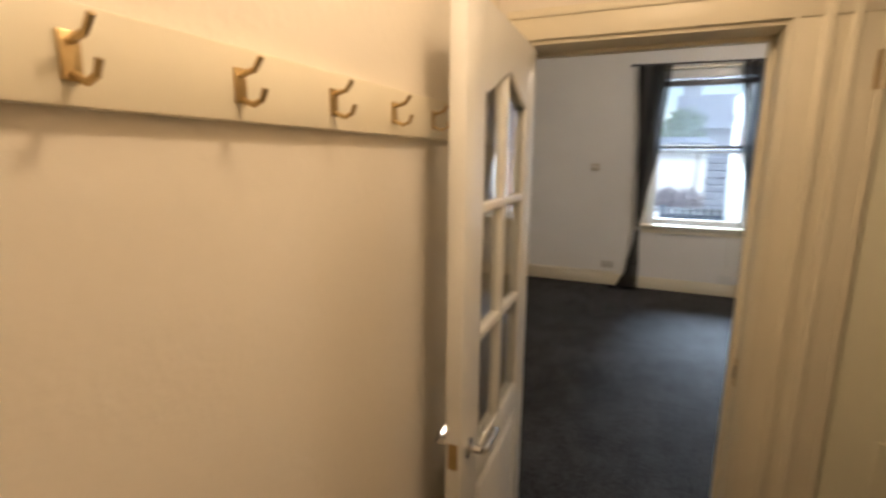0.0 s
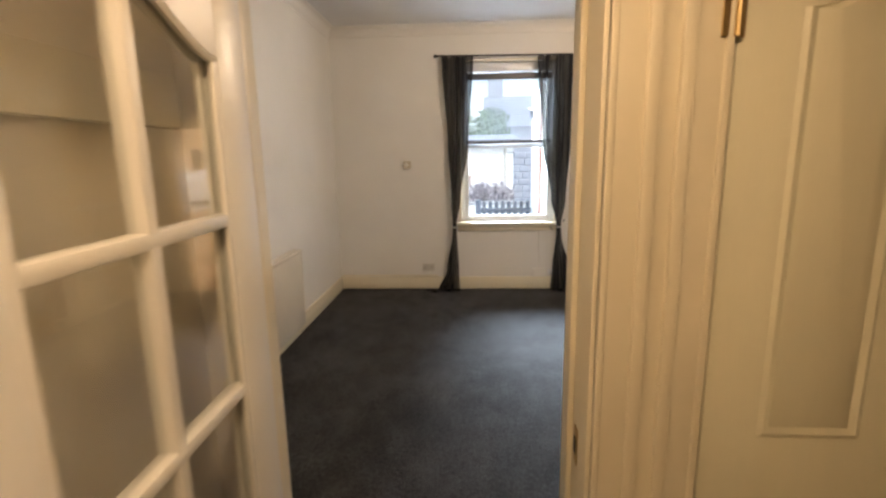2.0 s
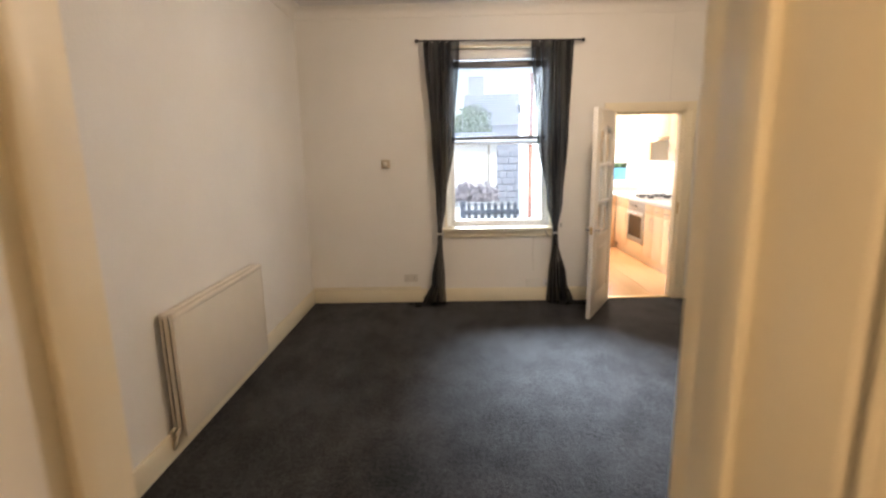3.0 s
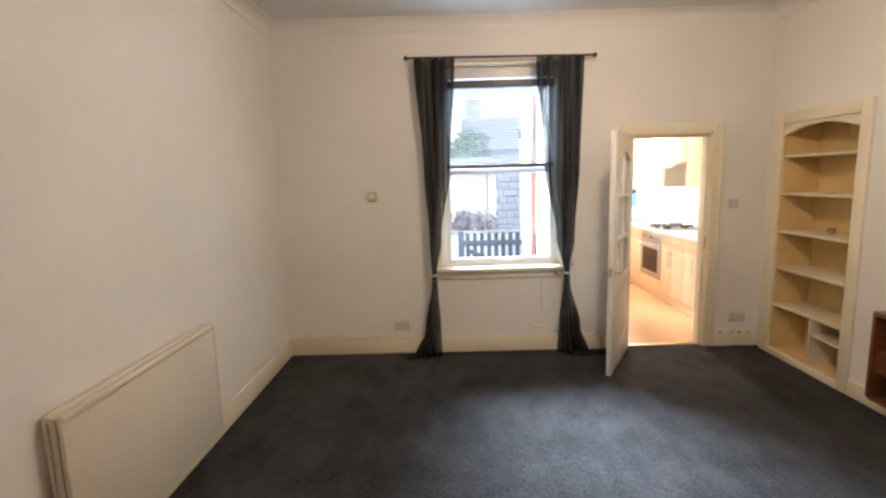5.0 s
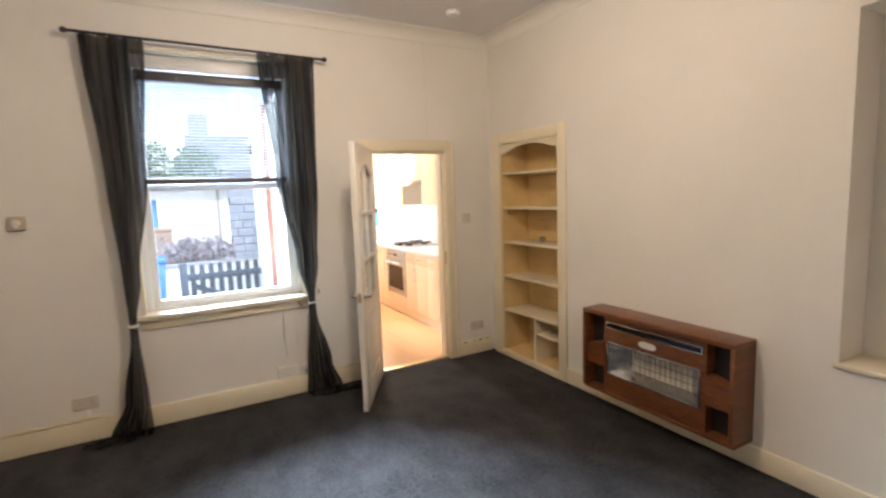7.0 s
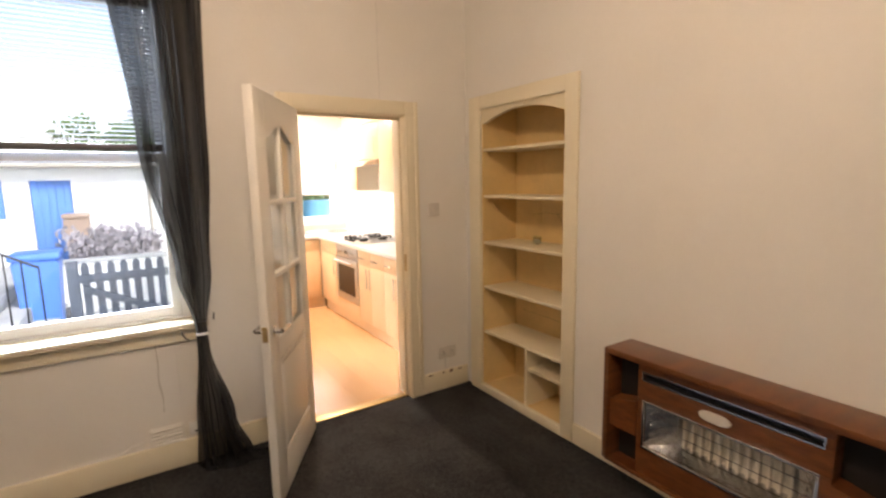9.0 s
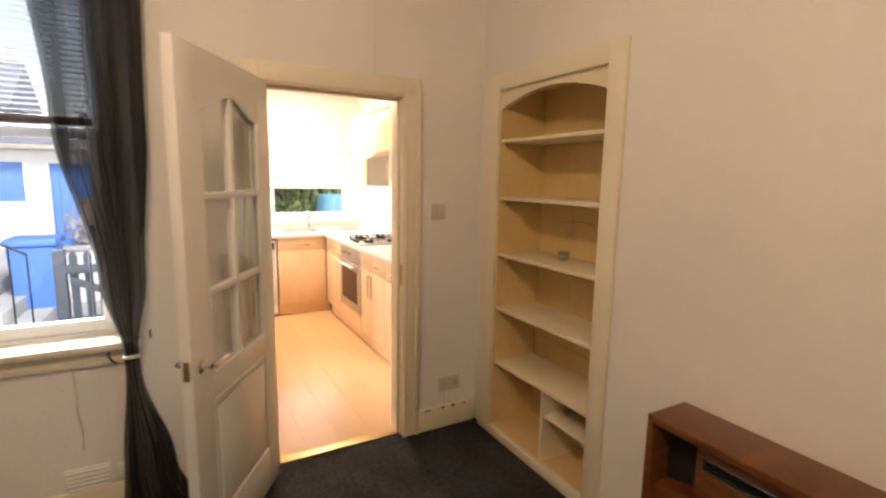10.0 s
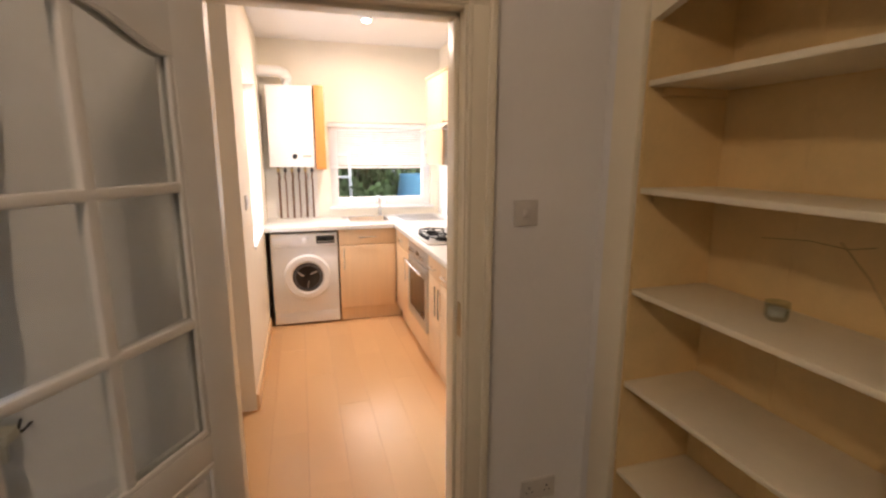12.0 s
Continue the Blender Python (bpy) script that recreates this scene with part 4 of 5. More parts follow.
part("rocker", moved(box(-0.006, 0.004, -0.010, 0.010, -0.015, 0.015, r=0.002), pose(-0.010, 0, 0, 0, 8)), PVC, ls)
for y in (-0.030, 0.030):
    part("screw", moved(disc_ring([(0.004, 0.0), (0.004, -0.0015), (0.002, -0.002)], "X", 12), pose(-0.009, y, 0)), CHROME, ls)
hl = thing("hall_ceiling_light", 0.20, 2.18, HC, 0, "bare bulb on a white pendant in the hall", "ceiling light")
part("rose", disc_ring([(0.045, 0.0), (0.04, -0.02), (0.01, -0.03)], "Z", 24), PVC, hl)
part("flex", rod((0, 0, -0.03), (0, 0, -0.12), 0.003, seg=6), CORD, hl)
part("bulb_holder", rod((0, 0, -0.12), (0, 0, -0.17), 0.018), PVC, hl)
part("bulb", disc_ring([(0.012, -0.17), (0.026, -0.18), (0.03, -0.20), (0.02, -0.217), (0.006, -0.222)], "Z", 20), BULB, hl).visible_shadow = False


# ---- kitchen ----
def bar_handle(parent, x, y, z, length, vertical, face):
    """A slim bar handle on two posts; face: the way it stands off, 'x' or 'y' (towards smaller values)."""
    d = Vector((-0.028, 0, 0)) if face == "x" else Vector((0, -0.028, 0))
    run = Vector((0, 0, 1)) if vertical else (Vector((0, 1, 0)) if face == "x" else Vector((1, 0, 0)))
    c = Vector((x, y, z))
    bm = rod(c + d - run * length / 2, c + d + run * length / 2, 0.0055, seg=10)
    for s in (-0.36, 0.36):
        rod(c + run * length * s, c + d + run * length * s, 0.004, seg=8, bm=bm)
    part("handle", bm, CHROME, parent, "slim chrome bar handle")


FX, FY = 2.93, 10.86


def base_right(y0, y1, doors, label):
    """A base unit of the run along the right wall, its front at FX."""
    u = thing("base_cabinet", FX, (y0 + y1) / 2, 0, 0, label, "cabinet", "kitchen base cabinets")
    h = (y1 - y0) / 2 - 0.001
    part("carcass", box(0.02, 0.58, -h, h, 0.13, 0.868), BEECH, u)
    part("plinth", box(0.05, 0.066, -h, h, 0.0, 0.129), BEECH, u)
    n = doors
    for k in range(n):
        a, b = -h + 2 * h * k / n + 0.0015, -h + 2 * h * (k + 1) / n - 0.0015
        dr = part("drawer_front", box(0.0, 0.019, a, b, 0.725, 0.862, r=0.002), BEECH, u)
        bar_handle(dr, 0, (a + b) / 2, 0.795, 0.13, False, "x")
        do = part("door", box(0.0, 0.019, a, b, 0.135, 0.721, r=0.002), BEECH, u)
        hy = b - 0.035 if (k == 0 and n > 1) else a + 0.035
        bar_handle(do, 0, hy, 0.60, 0.20, True, "x")
    return u


base_right(8.78, 9.07, 1, "beech effect base cabinet with one door and a drawer")
base_right(9.07, 9.67, 2, "beech effect base cabinet with two doors and drawers")
base_right(10.29, 10.84, 1, "beech effect corner base cabinet beside the oven")

ov = thing("oven", FX, 9.98, 0, 0, "stainless steel built-in electric oven below the hob", "oven")
part("housing", box(0.02, 0.57, -0.308, 0.308, 0.13, 0.868), BEECH, ov)
part("plinth", box(0.05, 0.066, -0.308, 0.308, 0.0, 0.129), BEECH, ov)
part("filler_panel", box(0.0, 0.019, -0.308, 0.308, 0.135, 0.262), BEECH, ov)
part("control_panel", box(-0.006, 0.019, -0.298, 0.298, 0.745, 0.862, r=0.003), STEEL, ov)
for y in (-0.2, -0.12, 0.12, 0.2):
    part("knob", moved(disc_ring([(0.018, 0.0), (0.017, -0.02), (0.012, -0.022)], "X", 18), pose(-0.006, y, 0.80)), CHROME, ov)
part("display", box(-0.0075, -0.005, -0.05, 0.05, 0.785, 0.815), BLACKGL, ov)
do = part("oven_door", boxes((-0.012, 0.019, -0.298, 0.298, 0.27, 0.345), (-0.012, 0.019, -0.298, 0.298, 0.655, 0.738), (-0.012, 0.019, -0.298, -0.235, 0.345, 0.655), (-0.012, 0.019, 0.235, 0.298, 0.345, 0.655), r=0.002), STEEL, ov)
part("door_window", box(-0.010, 0.015, -0.235, 0.235, 0.345, 0.655), BLACKGL, do)
bm = rod((-0.05, -0.25, 0.70), (-0.05, 0.25, 0.70), 0.009)
for y in (-0.22, 0.22):
    rod((-0.012, y, 0.70), (-0.05, y, 0.70), 0.006, bm=bm)
part("handle", bm, CHROME, do, "chrome oven door handle")

ub = thing("base_cabinet", 2.665, FY, 0, 0, "beech effect base cabinet under the sink", "cabinet", "kitchen base cabinets")
part("carcass", box(-0.253, 0.265, 0.02, 0.60, 0.13, 0.868), BEECH, ub)
part("plinth", box(-0.253, 0.31, 0.05, 0.066, 0.0, 0.129), BEECH, ub)
dr = part("drawer_front", box(-0.252, 0.262, 0.0, 0.019, 0.725, 0.862, r=0.002), BEECH, ub)
bar_handle(dr, 0.0, 0, 0.795, 0.16, False, "y")
do = part("door", box(-0.252, 0.262, 0.0, 0.019, 0.135, 0.721, r=0.002), BEECH, ub)
bar_handle(do, -0.215, 0, 0.60, 0.20, True, "y")

wt = thing("worktop", 2.91, 10.84, 0.87, 0, "white laminate worktop in an l shape", "worktop")
part("worktop_right", box(0.0, 0.618, -2.10, 0.0, 0.0, 0.04, r=0.006), WORKTOP, wt)
part("worktop_back", boxes((-1.125, -0.395, -0.005, 0.655, 0.0, 0.04), (-0.395, 0.618, -0.005, 0.14, 0.0, 0.04), (-0.395, 0.618, 0.54, 0.655, 0.0, 0.04), (0.02, 0.618, 0.14, 0.54, 0.0, 0.04), r=0.002), WORKTOP, wt)

sk = thing("kitchen_sink", 2.72, 11.18, 0.91, 0, "stainless steel inset kitchen sink with a mixer tap", "sink")
part("basin", boxes((-0.20, -0.185, -0.195, 0.195, -0.15, 0.0), (0.185, 0.20, -0.195, 0.195, -0.15, 0.0), (-0.185, 0.185, -0.195, -0.18, -0.15, 0.0), (-0.185, 0.185, 0.18, 0.195, -0.15, 0.0), (-0.185, 0.185, -0.18, 0.18, -0.15, -0.14)), STEEL, sk)
part("rim", boxes((-0.24, -0.186, -0.23, 0.23, 0.0005, 0.008), (0.186, 0.24, -0.23, 0.23, 0.0005, 0.008), (-0.186, 0.186, -0.23, -0.181, 0.0005, 0.008), (-0.186, 0.186, 0.181, 0.23, 0.0005, 0.008), r=0.002), STEEL, sk)
part("drainer", box(0.242, 0.72, -0.23, 0.23, 0.0005, 0.007, r=0.003), STEEL, sk)
for k in range(9):
    part("drainer_rib", box(0.30, 0.68, -0.18 + k * 0.045 - 0.006, -0.18 + k * 0.045 + 0.006, 0.007, 0.011, r=0.002), STEEL, sk)
tp = part("mixer_tap", rod((0.15, 0.205, 0.008), (0.15, 0.205, 0.09), 0.022), CHROME, sk)
part("spout", tube([(0.15, 0.205, 0.09), (0.15, 0.20, 0.16), (0.14, 0.17, 0.20), (0.12, 0.12, 0.21), (0.10, 0.07, 0.19), (0.09, 0.05, 0.15)], 0.011, 10), CHROME, tp)
part("tap_lever", tube([(0.15, 0.205, 0.10), (0.19, 0.19, 0.14), (0.23, 0.17, 0.16)], 0.007, 8), CHROME, tp)

hb = thing("gas_hob", 3.19, 10.0, 0.91, 0, "stainless steel gas hob with black pan supports", "hob")
part("hob_plate", box(-0.25, 0.25, -0.29, 0.29, 0.0005, 0.012, r=0.004), STEEL, hb)
for bx in (-0.11, 0.12):
    for by in (-0.14, 0.14):
        part("burner", moved(disc_ring([(0.045, 0.0), (0.045, 0.014), (0.034, 0.02), (0.03, 0.026)], "Z", 22), pose(bx, by, 0.012)), BLACKM, hb)
        gr = bmesh.new()
        for k in range(4):
            a = k * math.pi / 2
            c, s = math.cos(a), math.sin(a)
            tube([(bx + c * 0.02, by + s * 0.02, 0.048), (bx + c * 0.085, by + s * 0.085, 0.05), (bx + c * 0.10, by + s * 0.10, 0.046), (bx + c * 0.10, by + s * 0.10, 0.0125)], 0.0055, 6, gr)
        tube([(bx + 0.10 * math.cos(k * math.tau / 16), by + 0.10 * math.sin(k * math.tau / 16), 0.040) for k in range(17)], 0.005, 6, gr)
        part("pan_support", gr, BLACKM, hb)
for k in range(4):
    part("knob", moved(disc_ring([(0.017, 0.0), (0.016, 0.018), (0.01, 0.02)], "Z", 16), pose(-0.21, -0.09 + k * 0.06, 0.012)), BLACKM, hb)


def wall_unit(y0, y1, z0, label, hside):
    u = thing("wall_cabinet", 3.21, (y0 + y1) / 2, z0, 0, label, "cabinet", "kitchen wall cabinets")
    h, H_ = (y1 - y0) / 2 - 0.001, 2.165 - z0
    part("carcass", box(0.02, 0.319, -h, h, 0, H_), MELAMINE, u, "cream melamine carcass")
    do = part("door", box(0.0, 0.0195, -h + 0.001, h - 0.001, 0.002, H_ - 0.002, r=0.002), BEECH, u)
    bar_handle(do, 0, hside * (h - 0.04), 0.14, 0.16, True, "x")
    part("cornice", box(-0.012, 0.319, -h, h, H_ + 0.0005, H_ + 0.02, r=0.004), BEECH, u)


wall_unit(10.29, 10.79, 1.45, "beech effect wall cabinet beside the cooker hood", 1)
wall_unit(9.68, 10.29, 1.79, "short beech effect wall cabinet above the cooker hood", -1)
wall_unit(9.08, 9.68, 1.45, "beech effect wall cabinet near the doorway", 1)
ch = thing("cooker_hood", 3.21, 9.985, 1.70, 0, "slim cooker hood with a curved metal visor", "cooker hood")
part("hood_body", box(0.01, 0.319, -0.298, 0.298, 0.03, 0.089, r=0.003), STEEL, ch)
part("visor", moved(prism([(-0.20, 0.0), (-0.13, 0.05), (0.0, 0.075), (0.005, 0.06), (0.0, 0.03), (-0.12, 0.008)], -0.298, 0.298, r=0.002), pose(0.01, 0, 0.01)), STEEL, ch)

wm = thing("washing_machine", 2.112, 10.885, 0, 0, "white front-loading washing machine under the worktop", "washing machine")
part("body", box(-0.288, 0.288, 0.0, 0.56, 0.015, 0.845, r=0.008), APPL, wm)
part("control_panel", box(-0.286, 0.286, -0.010, -0.0005, 0.725, 0.842, r=0.004), APPL, wm)
part("display", box(0.10, 0.26, -0.0125, -0.0095, 0.75, 0.82, r=0.002), BLACKGL, wm, "black display panel")
part("display_marks", boxes(*[(0.115 + k * 0.024, 0.13 + k * 0.024, -0.0135, -0.0122, 0.765, 0.772) for k in range(6)]), PAPER, wm)
part("detergent_drawer", box(-0.275, -0.11, -0.014, -0.0095, 0.745, 0.825, r=0.003), APPL, wm)
part("programme_knob", moved(disc_ring([(0.028, 0.0), (0.026, -0.02), (0.018, -0.024)], "Y", 28), pose(0.01, -0.010, 0.785)), APPL, wm)
dw = part("porthole_door", moved(disc_ring([(0.205, 0.0), (0.205, -0.018), (0.19, -0.034), (0.150, -0.036), (0.132, -0.022), (0.128, 0.0)], "Y", 48), pose(0.015, -0.001, 0.45)), APPL, wm)
part("door_glass", moved(disc_ring([(0.131, -0.02), (0.12, -0.012), (0.08, 0.0)], "Y", 40), pose(0.015, -0.006, 0.45)), BLACKGL, dw, "dark porthole glass")
part("door_seal", moved(disc_ring([(0.130, -0.004), (0.118, -0.026), (0.104, -0.024), (0.10, -0.004)], "Y", 40), pose(0.015, -0.004, 0.45)), RUBBER, dw, "grey rubber door seal")
for k in range(3):
    a = k * math.tau / 3 + 0.5
    c, q_ = math.cos(a), math.sin(a)
    part("drum_paddle", moved(tube([(0.015 * c, 0, 0.015 * q_), (0.05 * c - 0.01 * q_, -0.006, 0.05 * q_ + 0.01 * c), (0.095 * c, -0.004, 0.095 * q_)], 0.006, 8), pose(0.012, -0.018, 0.452)), STEEL, dw)
part("drum", moved(disc_ring([(0.085, 0.0), (0.07, -0.008), (0.03, -0.011)], "Y", 32), pose(0.008, -0.004, 0.46)), REFLECT, dw, "bright steel drum behind the glass")
part("kick_panel", box(-0.284, 0.284, -0.004, -0.0005, 0.02, 0.12, r=0.002), APPL, wm)
# dark strip painting the shaded gap between machine and worktop
part("gap_shade_strip", box(-0.286, 0.286, 0.02, 0.03, 0.846, 0.868), DARKIN, wm)

bo = thing("boiler", 2.05, KYB, 1.41, 0, "white wall-mounted gas boiler with pipes below", "boiler")
part("casing", box(-0.205, 0.20, -0.25, -0.001, 0.0, 0.73, r=0.008), APPL, bo)
part("pressure_gauge", moved(disc_ring([(0.024, 0.0), (0.024, -0.008), (0.02, -0.01)], "Y", 24), pose(0.02, -0.25, 0.10)), BLACKGL, bo)
part("brand_mark", box(0.09, 0.17, -0.2525, -0.2495, 0.092, 0.112), GREYPL, bo)
part("control_knob", moved(disc_ring([(0.014, 0.0), (0.013, -0.012)], "Y", 18), pose(0.06, -0.25, 0.06)), APPL, bo)
part("flue", tube([(-0.02, -0.13, 0.73), (-0.02, -0.13, 0.80), (-0.04, -0.13, 0.84), (-0.08, -0.13, 0.86), (-0.27, -0.13, 0.86)], 0.05, 16), APPL, bo)
for k in range(6):
    x = -0.14 + k * 0.062
    pz = part("pipe", tube([(x, -0.09, 0.0), (x, -0.09, -0.06), (x + 0.006 * (-1) ** k, -0.06, -0.10), (x, -0.04, -0.14), (x, -0.04, -0.498)], 0.008 if k % 2 else 0.011, 10), COPPER, bo, "dull copper pipe")
    part("valve", boxes((x - 0.014, x + 0.014, -0.108, -0.074, -0.05, -0.015), r=0.004), BLACKM if k % 2 else BRASS, pz)
bp = thing("boiler_side_panel", 2.305, KYB, 1.39, 0, "orange wood side panel beside the boiler", "panel")
part("panel", box(-0.045, 0.045, -0.285, -0.001, 0.0, 0.755, r=0.003), ORANGE, bp)

kw = thing("window_2", 2.92, 11.56, 1.0, 0, "white framed kitchen window above the sink", "window", kind="structure")
part("window_frame", boxes((-0.52, -0.44, 0, 0.07, 0, 0.84), (0.44, 0.52, 0, 0.07, 0, 0.84), (-0.44, 0.44, 0, 0.07, 0, 0.09), (-0.44, 0.44, 0, 0.07, 0.76, 0.84), r=0.004), PVC, kw)
p = part("pane", box(-0.44, 0.44, 0.03, 0.036, 0.09, 0.76), GLASS, kw)
p.visible_shadow = False
part("window_sill", box(-0.54, 0.54, -0.10, 0.0, -0.02, 0.004, r=0.005), PVC, kw)
kb = thing("venetian_blind", 2.90, 11.49, 1.40, 0, "white venetian blind half lowered over the kitchen window", "blind")
part("head_rail", box(-0.51, 0.51, -0.02, 0.02, 0.39, 0.425, r=0.003), PVC, kb)
part("bottom_rail", box(-0.51, 0.51, -0.012, 0.012, -0.01, 0.012, r=0.003), PVC, kb)
sl = None
for k in range(17):
    if sl is None:
        sl = part("slat", moved(box(-0.505, 0.505, -0.0125, 0.0125, -0.0008, 0.0008), pose(0, 0, 0, 40)), APPL, kb)
        o = sl
    else:
        o = new("slat", sl.data)
        o.parent = kb
    o.location.z = 0.03 + k * 0.0218
sw = thing("window_3", 1.60, 10.485, 0.91, 0, "white framed side window of the kitchen", "window", kind="structure")
part("window_frame", boxes((-0.03, 0.03, -0.485, -0.42, 0, 1.19), (-0.03, 0.03, 0.42, 0.485, 0, 1.19), (-0.03, 0.03, -0.42, 0.42, 0, 0.07), (-0.03, 0.03, -0.42, 0.42, 1.12, 1.19), r=0.004), PVC, sw)
p = part("pane", box(-0.003, 0.003, -0.42, 0.42, 0.07, 1.12), GLASS, sw)
p.visible_shadow = False
part("window_sill", box(0.03, 0.195, -0.50, 0.50, -0.02, 0.006, r=0.004), PVC, sw)
setting("splashback_right", box(KXR - 0.008, KXR - 0.0005, 8.78, KYB - 0.01, 0.9105, 1.4495), TILE, "white tiled splashback above the worktop", "splashback")
setting("splashback_back", boxes((KXL + 0.001, KW0 - 0.13, KYB - 0.008, KYB - 0.0005, 0.9105, 1.39)), TILE, "white tiled splashback behind the boiler pipes", "splashback")
setting("baseboard_kitchen", box(KXL + 0.0005, KXL + 0.016, 9.425, 10.87, 0, 0.10, r=0.003), BEECH, "wood effect skirting in the kitchen", "skirting")
kl = thing("kitchen_ceiling_light", 2.66, 10.50, KC, 0, "lit white ceiling spotlight in the kitchen", "ceiling light")
part("base", disc_ring([(0.06, 0.0), (0.06, -0.008), (0.05, -0.012)], "Z", 28), PVC, kl)
part("lamp_head", disc_ring([(0.03, -0.012), (0.045, -0.016), (0.045, -0.032), (0.04, -0.032)], "Z", 24), PVC, kl)
part("bulb", disc_ring([(0.036, -0.032), (0.03, -0.044), (0.012, -0.05)], "Z", 20), BULB, kl)
ks = thing("light_switch", 1.78, 9.65, 1.25, 0, "white light switch on the kitchen wall", "switch")
part("face_plate", box(0.0005, 0.01, -0.043, 0.043, -0.043, 0.043, r=0.003), PVC, ks)
part("rocker", box(0.01, 0.014, -0.012, 0.012, -0.016, 0.016, r=0.002), PVC, ks)

# ---- outside ----
GZ = -0.25
setting("ground", box(-300, 300, 8.45, 500, GZ - 0.5, GZ), CONCRETE, "pale concrete yard behind the house", "ground")
TZ = 0.10
setting("terrace", box(-8, 6, 13.75, 21, GZ + 0.0005, TZ), CONCRETE, "pale raised concrete terrace in front of the outbuilding", "terrace")
lw = thing("low_wall", 0.62, 13.62, GZ, 0, "low white harled garden wall behind the gate", "wall")
part("wall", box(-0.62, 2.2, 0, 0.125, 0, 0.72), HARL, lw)
part("coping", box(-0.64, 2.22, -0.03, 0.128, 0.7205, 0.78, r=0.008), CONCRETE, lw, "pale concrete coping")
sh = thing("outbuilding", -0.98, 17.0, TZ, 0, "white harled outbuilding with a blue door and slate roof", "outbuilding")
part("wall", boxes((-4.5, -0.52, 0, 0.3, 0, 1.86), (-0.52, 0.0, 0, 0.3, 0, 0.88), (-0.52, 0.0, 0, 0.3, 1.60, 1.86), (0.0, 0.38, 0, 0.3, 0, 1.86), (1.02, 2.54, 0, 0.3, 0, 1.86), (0.38, 1.02, 0, 0.3, 1.59, 1.86), (2.24, 2.54, 0.3, 2.8, 0, 1.86)), HARL, sh)
part("door_frame", boxes((0.34, 0.384, -0.012, 0.06, 0, 1.63), (1.016, 1.06, -0.012, 0.06, 0, 1.63), (0.384, 1.016, -0.012, 0.06, 1.585, 1.63), r=0.003), PVC, sh, "white painted door frame")
dd = part("door", box(0.386, 1.014, 0.08, 0.13, 0.0, 1.584, r=0.004), BLUEP, sh, "blue painted plank door")
for k in range(5):
    part("plank", box(0.39 + k * 0.125, 0.51 + k * 0.125, 0.062, 0.08, 0.02, 1.57, r=0.003), BLUEP, dd)
part("window_panel", box(-0.52, 0.0, 0.06, 0.10, 0.88, 1.60, r=0.006), BLUEP, sh, "blue painted shutter")
part("roof", moved(box(-4.7, 2.7, -0.2, 3.0, -0.05, 0.05), pose(0, 0, 1.93, 5)), SLATE, sh)
part("gutter", rod((-4.7, -0.24, 1.86), (2.7, -0.24, 1.86), 0.05, seg=12), GREYPL, sh, "grey rain gutter")
part("downpipe", rod((2.31, -0.04, 0.0), (2.31, -0.04, 1.86), 0.03, seg=12), GREYPL, sh, "grey rain pipe")
gt = thing("picket_gate", 0.47, 11.5, GZ, 0, "dark painted wooden picket gate with a diagonal brace", "gate")
part("gate_post", box(-0.10, 0.0, -0.05, 0.05, 0, 1.02, r=0.008), PICKET, gt)
for k in range(8):
    x = 0.06 + k * 0.118
    part("picket", prism([(x - 0.035, 0.06), (x + 0.035, 0.06), (x + 0.035, 0.95), (x + 0.02, 0.985), (x, 0.995), (x - 0.02, 0.985), (x - 0.035, 0.95)], -0.012, 0.01), PICKET, gt)
for z in (0.28, 0.82):
    part("rail", box(-0.02, 0.95, -0.046, -0.0125, z - 0.045, z + 0.045, r=0.004), PICKET, gt)
part("diagonal_brace", prism([(0.03, 0.76), (0.03, 0.68), (0.93, 0.26), (0.93, 0.34)], -0.075, -0.0465), PICKET, gt)


def wheelie_bin(x, y, z, mat, label, w=0.48, h=1.05):
    b = thing("wheelie_bin", x, y, z, 0, label, "bin", "bins in the yard")
    bm = bmesh.new()
    bmesh.ops.create_cone(bm, cap_ends=True, segments=4, radius1=w * 0.56, radius2=w * 0.70, depth=h * 0.86)
    bmesh.ops.rotate(bm, matrix=Matrix.Rotation(radians(45), 3, "Z"), verts=bm.verts)
    bmesh.ops.translate(bm, vec=(0, 0, h * 0.48), verts=bm.verts)
    bmesh.ops.bevel(bm, geom=bm.edges[:], offset=0.02, segments=2, affect="EDGES")
    part("tub", bm, mat, b)
    part("lid", box(-w * 0.54, w * 0.54, -w * 0.56, w * 0.54, h * 0.91, h, r=0.03), mat, b)
    for s in (-1, 1):
        part("wheel", rod((s * w * 0.42, w * 0.5, 0.1), (s * w * 0.5, w * 0.5, 0.1), 0.1, seg=20), RUBBER, b)


wheelie_bin(-0.05, 12.9, GZ, BLUEBIN, "blue plastic wheelie bin in the yard", 0.47, 1.01)
wheelie_bin(0.10, 16.5, TZ, BROWNBIN, "brown plastic wheelie bin beside the blue door", 0.40, 0.96)
st = thing("outside_steps", -0.80, 11.8, GZ, 0, "grey concrete steps with a black railing", "steps")
for k in range(6):
    part("step", box(-0.9, 0.92 - 0.26 * k, 0, 2.1, 0.17 * k, 0.17 * (k + 1), r=0.01), CONCRETE, st)
rail = thing("iron_railing", -0.75, 11.77, GZ, 0, "thin black iron railing along the steps", "railing")
for k in range(12):
    x = 0.86 - k * 0.14
    part("baluster", rod((x, 0, 0.0), (x, 0, 0.95 + max(0, 0.86 - x) * 0.6), 0.009, seg=8), BLACKM, rail)
part("top_rail", tube([(0.86, 0, 0.95), (-0.68, 0, 0.95 + 1.54 * 0.6)], 0.014), BLACKM, rail)
